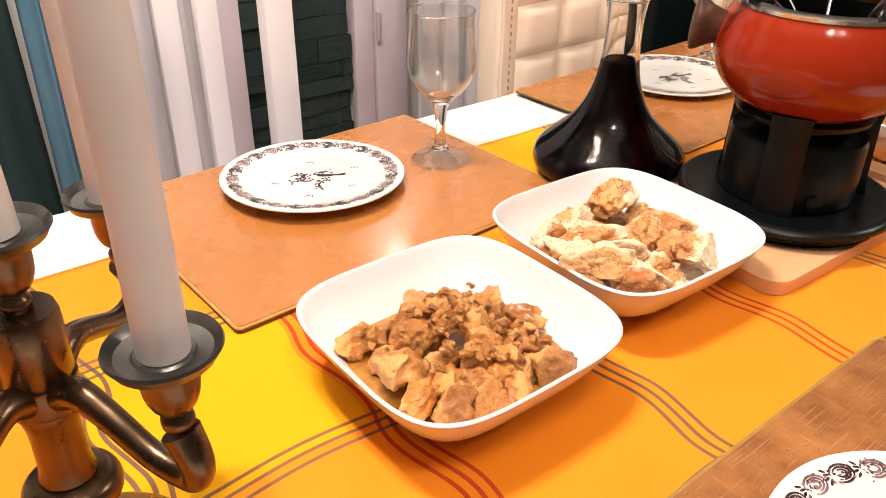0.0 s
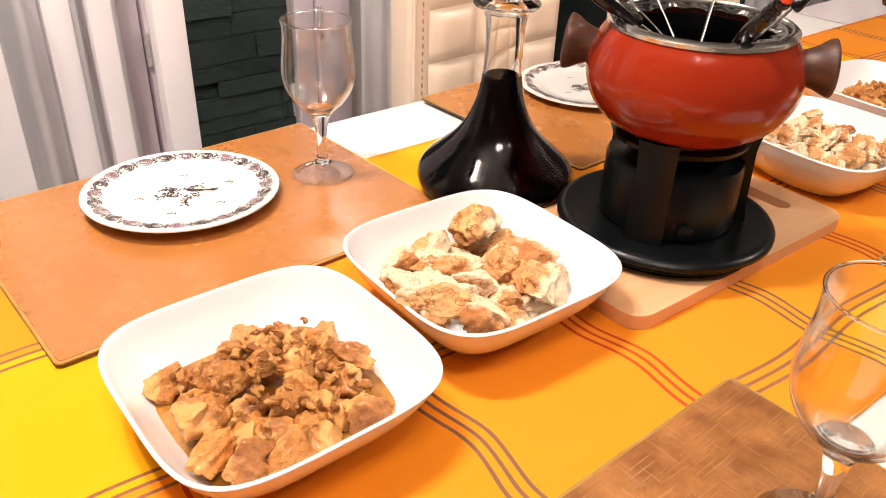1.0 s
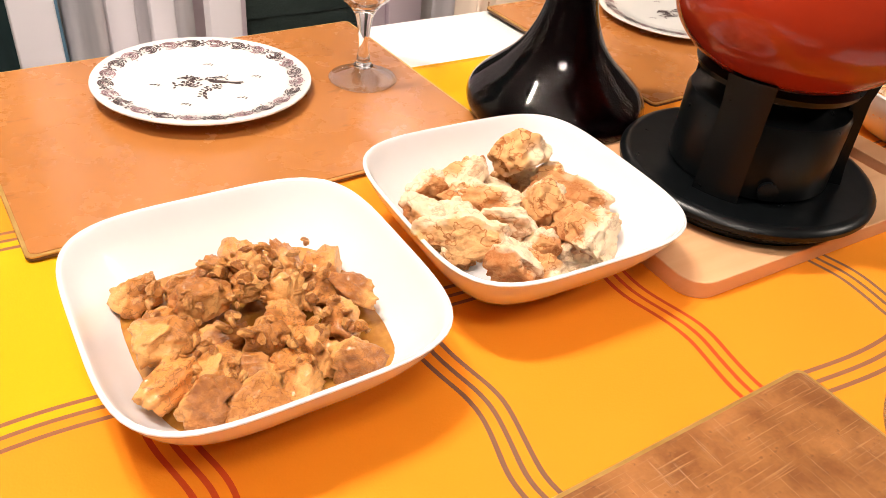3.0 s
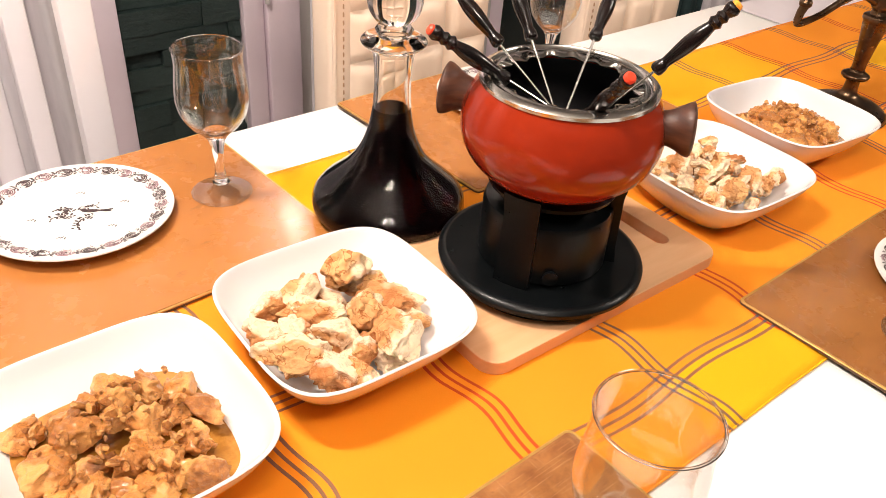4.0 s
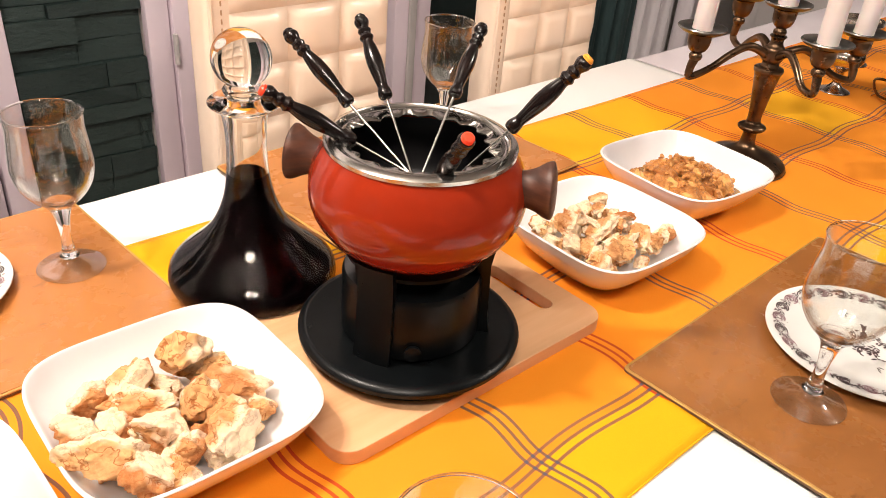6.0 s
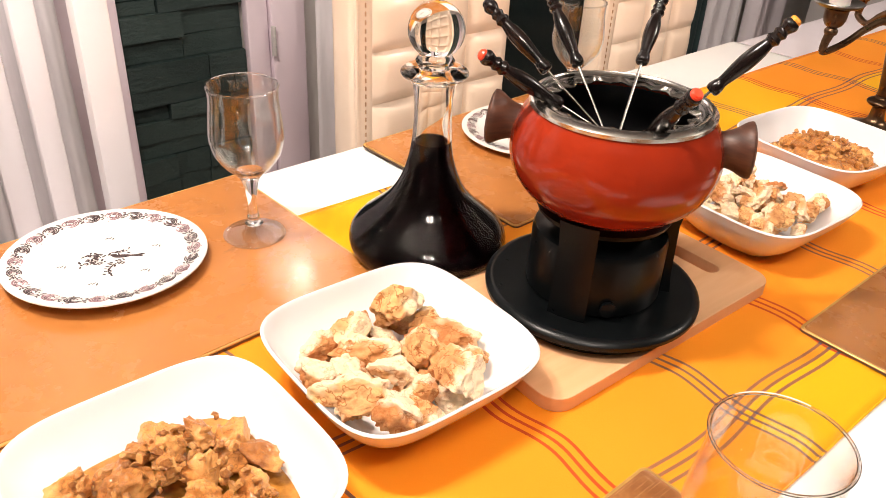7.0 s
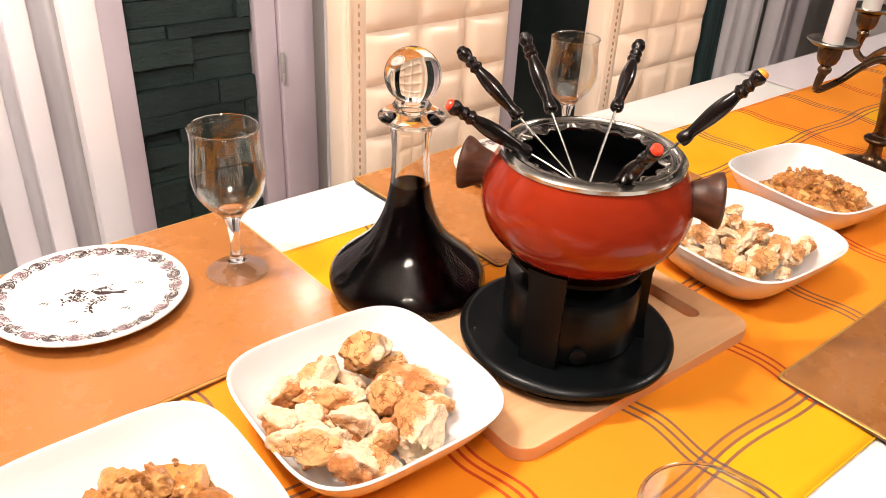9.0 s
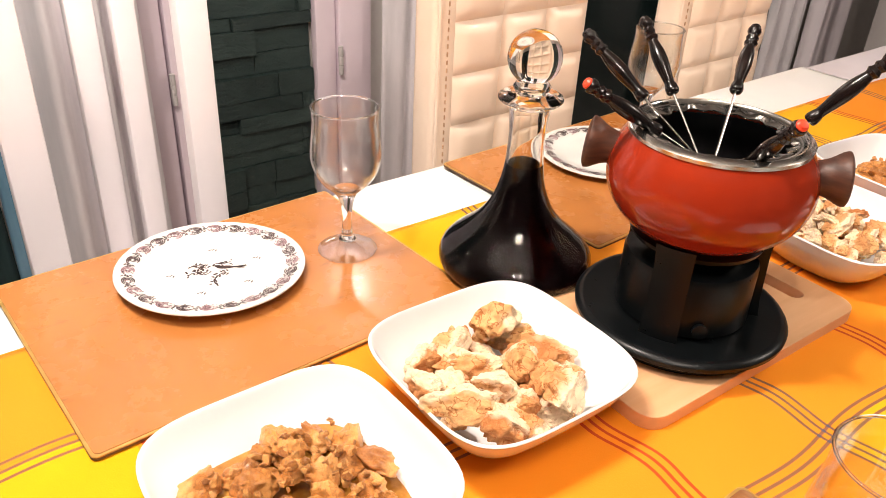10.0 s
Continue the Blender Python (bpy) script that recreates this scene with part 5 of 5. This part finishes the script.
def open_chair():
    """White chair with an open curved back of four uprights."""
    c = thing("dining_chair", pose(0, 0, 0), "white painted chair with an open barrel back of uprights", "chair", "chairs along the table")
    # the uprights stand in a shallow arc
    for x0, x1, y0, d in ((-0.372, -0.318, 0.555, 0.022), (-0.243, -0.203, 0.650, 0.022), (-0.188, -0.153, 0.625, 0.022), (-0.148, -0.104, 0.480, 0.028)):
        part("upright", box(bmesh.new(), x0, y0, 0.46, x1, y0 + d, 1.10, 0.005), WHITE_PAINT, c)
    rail = curve_points([(-0.36, 0.566, 1.12), (-0.30, 0.63, 1.12), (-0.22, 0.665, 1.12), (-0.165, 0.635, 1.12), (-0.126, 0.495, 1.12)], 6)
    part("top_rail", tube(bmesh.new(), rail, 0.026, 10), WHITE_PAINT, c)
    part("seat", slab(bmesh.new(), [(x - 0.235, y + 0.44) for x, y in rounded(0.32, 0.46, 0.12, 8)], 0.425, 0.462, 0.006), WHITE_PAINT, c)
    for x, y in ((-0.355, 0.26), (-0.125, 0.26), (-0.345, 0.60), (-0.14, 0.60)):
        part("leg", lathe(bmesh.new(), [(0, 0), (0.013, 0), (0.018, 0.425), (0, 0.425)], 16, pose(x, y, 0)), WHITE_PAINT, c)


open_chair()


# ---- lamps ----
GLOW, _n, _l, _p = nodes_of("bulb_glow")
_p.inputs["Emission Color"].default_value = (*LAMP_COLOUR, 1)
_p.inputs["Emission Strength"].default_value = 12.0


def bulb_light(x, y, z, power, soft):
    d = bpy.data.lights.new("bulb_light", "POINT")
    d.energy, d.color, d.shadow_soft_size = power, LAMP_COLOUR, soft
    new("bulb_light", d).matrix_basis = pose(x, y, z)


def ceiling_lamp(at, power):
    l = thing("ceiling_lamp", pose(at.x, at.y, 2.5), "white unseen ceiling lamp with two glowing bulbs", "ceiling lamp", "ceiling lamps")
    part("canopy", lathe(bmesh.new(), [(0, 0), (0.16, 0), (0.16, -0.02), (0.14, -0.03), (0, -0.03)], 40), LEATHER_WHITE, l)
    for q in range(2):
        a = radians(180 * q - 45)
        x, y = 0.10 * math.cos(a), 0.10 * math.sin(a)
        part("holder", lathe(bmesh.new(), [(0, -0.03), (0.02, -0.03), (0.024, -0.10), (0, -0.10)], 20, pose(x, y, 0)), STEEL, l)
        part("bulb", lathe(bmesh.new(), [(0, -0.10), (0.015, -0.10), (0.032, -0.125), (0.034, -0.145), (0.022, -0.165), (0, -0.170)], 24, pose(x, y, 0)), GLOW, l, "glowing frosted bulb")
        bulb_light(at.x + x, at.y + y, at.z, power / 2, 0.04)


ceiling_lamp(LAMP, LAMP_POWER)


def pendant(at, strength):
    l = thing("pendant_lamp", pose(at.x, at.y, 2.5, 0, 0, -41), "pendant lamp with two glowing opal glass shades", "pendant lamp")
    part("canopy", box(bmesh.new(), -0.20, -0.04, -0.03, 0.20, 0.04, 0, 0.008), STEEL, l)
    glow, n, k, p = nodes_of("shade_glow")
    p.inputs["Emission Color"].default_value = (*LAMP_COLOUR, 1)
    p.inputs["Emission Strength"].default_value = strength
    for x in (-0.13, 0.13):
        part("cord", tube(bmesh.new(), [(x, 0, -0.03), (x, 0, -0.08), (x, 0, -0.13)], 0.004, 8), BLACK_IRON, l)
        part("shade", lathe(bmesh.new(), smooth_profile([(0, -0.12), (0.030, -0.125), (0.045, -0.15), (0.048, -0.27), (0.044, -0.40), (0.026, -0.425), (0, -0.43)], 3), 32, pose(x, 0, 0)), glow, l, "glowing opal glass shade")


pendant(REAR_LAMP, REAR_GLOW)
# added fill for the far chairs, built like the main lamp
ceiling_lamp(FAR_FILL, FAR_FILL_POWER)
w = thing("wall_lamp", pose(SCONCE.x, NORTH, SCONCE.z), "small glowing wall lamp on the north wall", "wall lamp")
part("wall_plate", lathe(bmesh.new(), [(0, 0), (0.05, 0), (0.048, 0.012), (0, 0.014)], 32, pose(0, 0, 0.08, 90, 0, 0)), STEEL, w)
part("arm", tube(bmesh.new(), [(0, -0.01, 0.08), (0, -0.05, 0.085), (0, -0.09, 0.075)], 0.007, 10), STEEL, w)
part("bulb", lathe(bmesh.new(), [(0, 0.078), (0.012, 0.076), (0.026, 0.05), (0.026, 0.035), (0, 0.025)], 24, pose(0, -0.09, 0)), GLOW, w, "glowing frosted bulb")
bulb_light(SCONCE.x, NORTH - 0.09, SCONCE.z - 0.03, SCONCE_POWER, 0.03)


# ---- slate cladding, stone by stone ----
def slate_cladding(x0, x1, z1):
    rng = random.Random(19)
    z = 0.0
    shapes = {}
    while z < z1:
        h = rng.choice((0.034, 0.046, 0.058, 0.066))
        x = x0
        while x < x1 - 0.005:
            w = rng.choice((0.10, 0.16, 0.22, 0.29))
            w = min(w, x1 - x)
            if x1 - x - w < 0.035:
                w = x1 - x
            depth = rng.choice((0.010, 0.014, 0.020, 0.030))
            key = (round(w, 3), h, depth)
            if key not in shapes:
                bm = bmesh.new()
                g = bmesh.ops.create_cube(bm, size=1.0)
                for v in g["verts"]:
                    v.co = Vector(((v.co.x + 0.5) * (w - 0.002), (v.co.y - 0.5) * depth, (v.co.z + 0.5) * (h - 0.002)))
                bmesh.ops.subdivide_edges(bm, edges=[e for e in bm.edges if abs((e.verts[0].co - e.verts[1].co).x) > 0.01], cuts=2)
                for v in bm.verts:
                    if v.co.y < -0.001:
                        v.co.y += rng.uniform(-0.005, 0.003)
                        v.co.z += rng.uniform(-0.0015, 0.0005)
                me = bpy.data.meshes.new("stone")
                bm.to_mesh(me)
                bm.free()
                me.materials.append(SLATE)
                shapes[key] = me
            s = new("stone", shapes[key])
            s.parent = wall_north
            s.matrix_basis = pose(x + 0.001, NORTH - 0.0005, z)
            x += w
        z += h


slate_cladding(0.217, 0.546, 1.9)
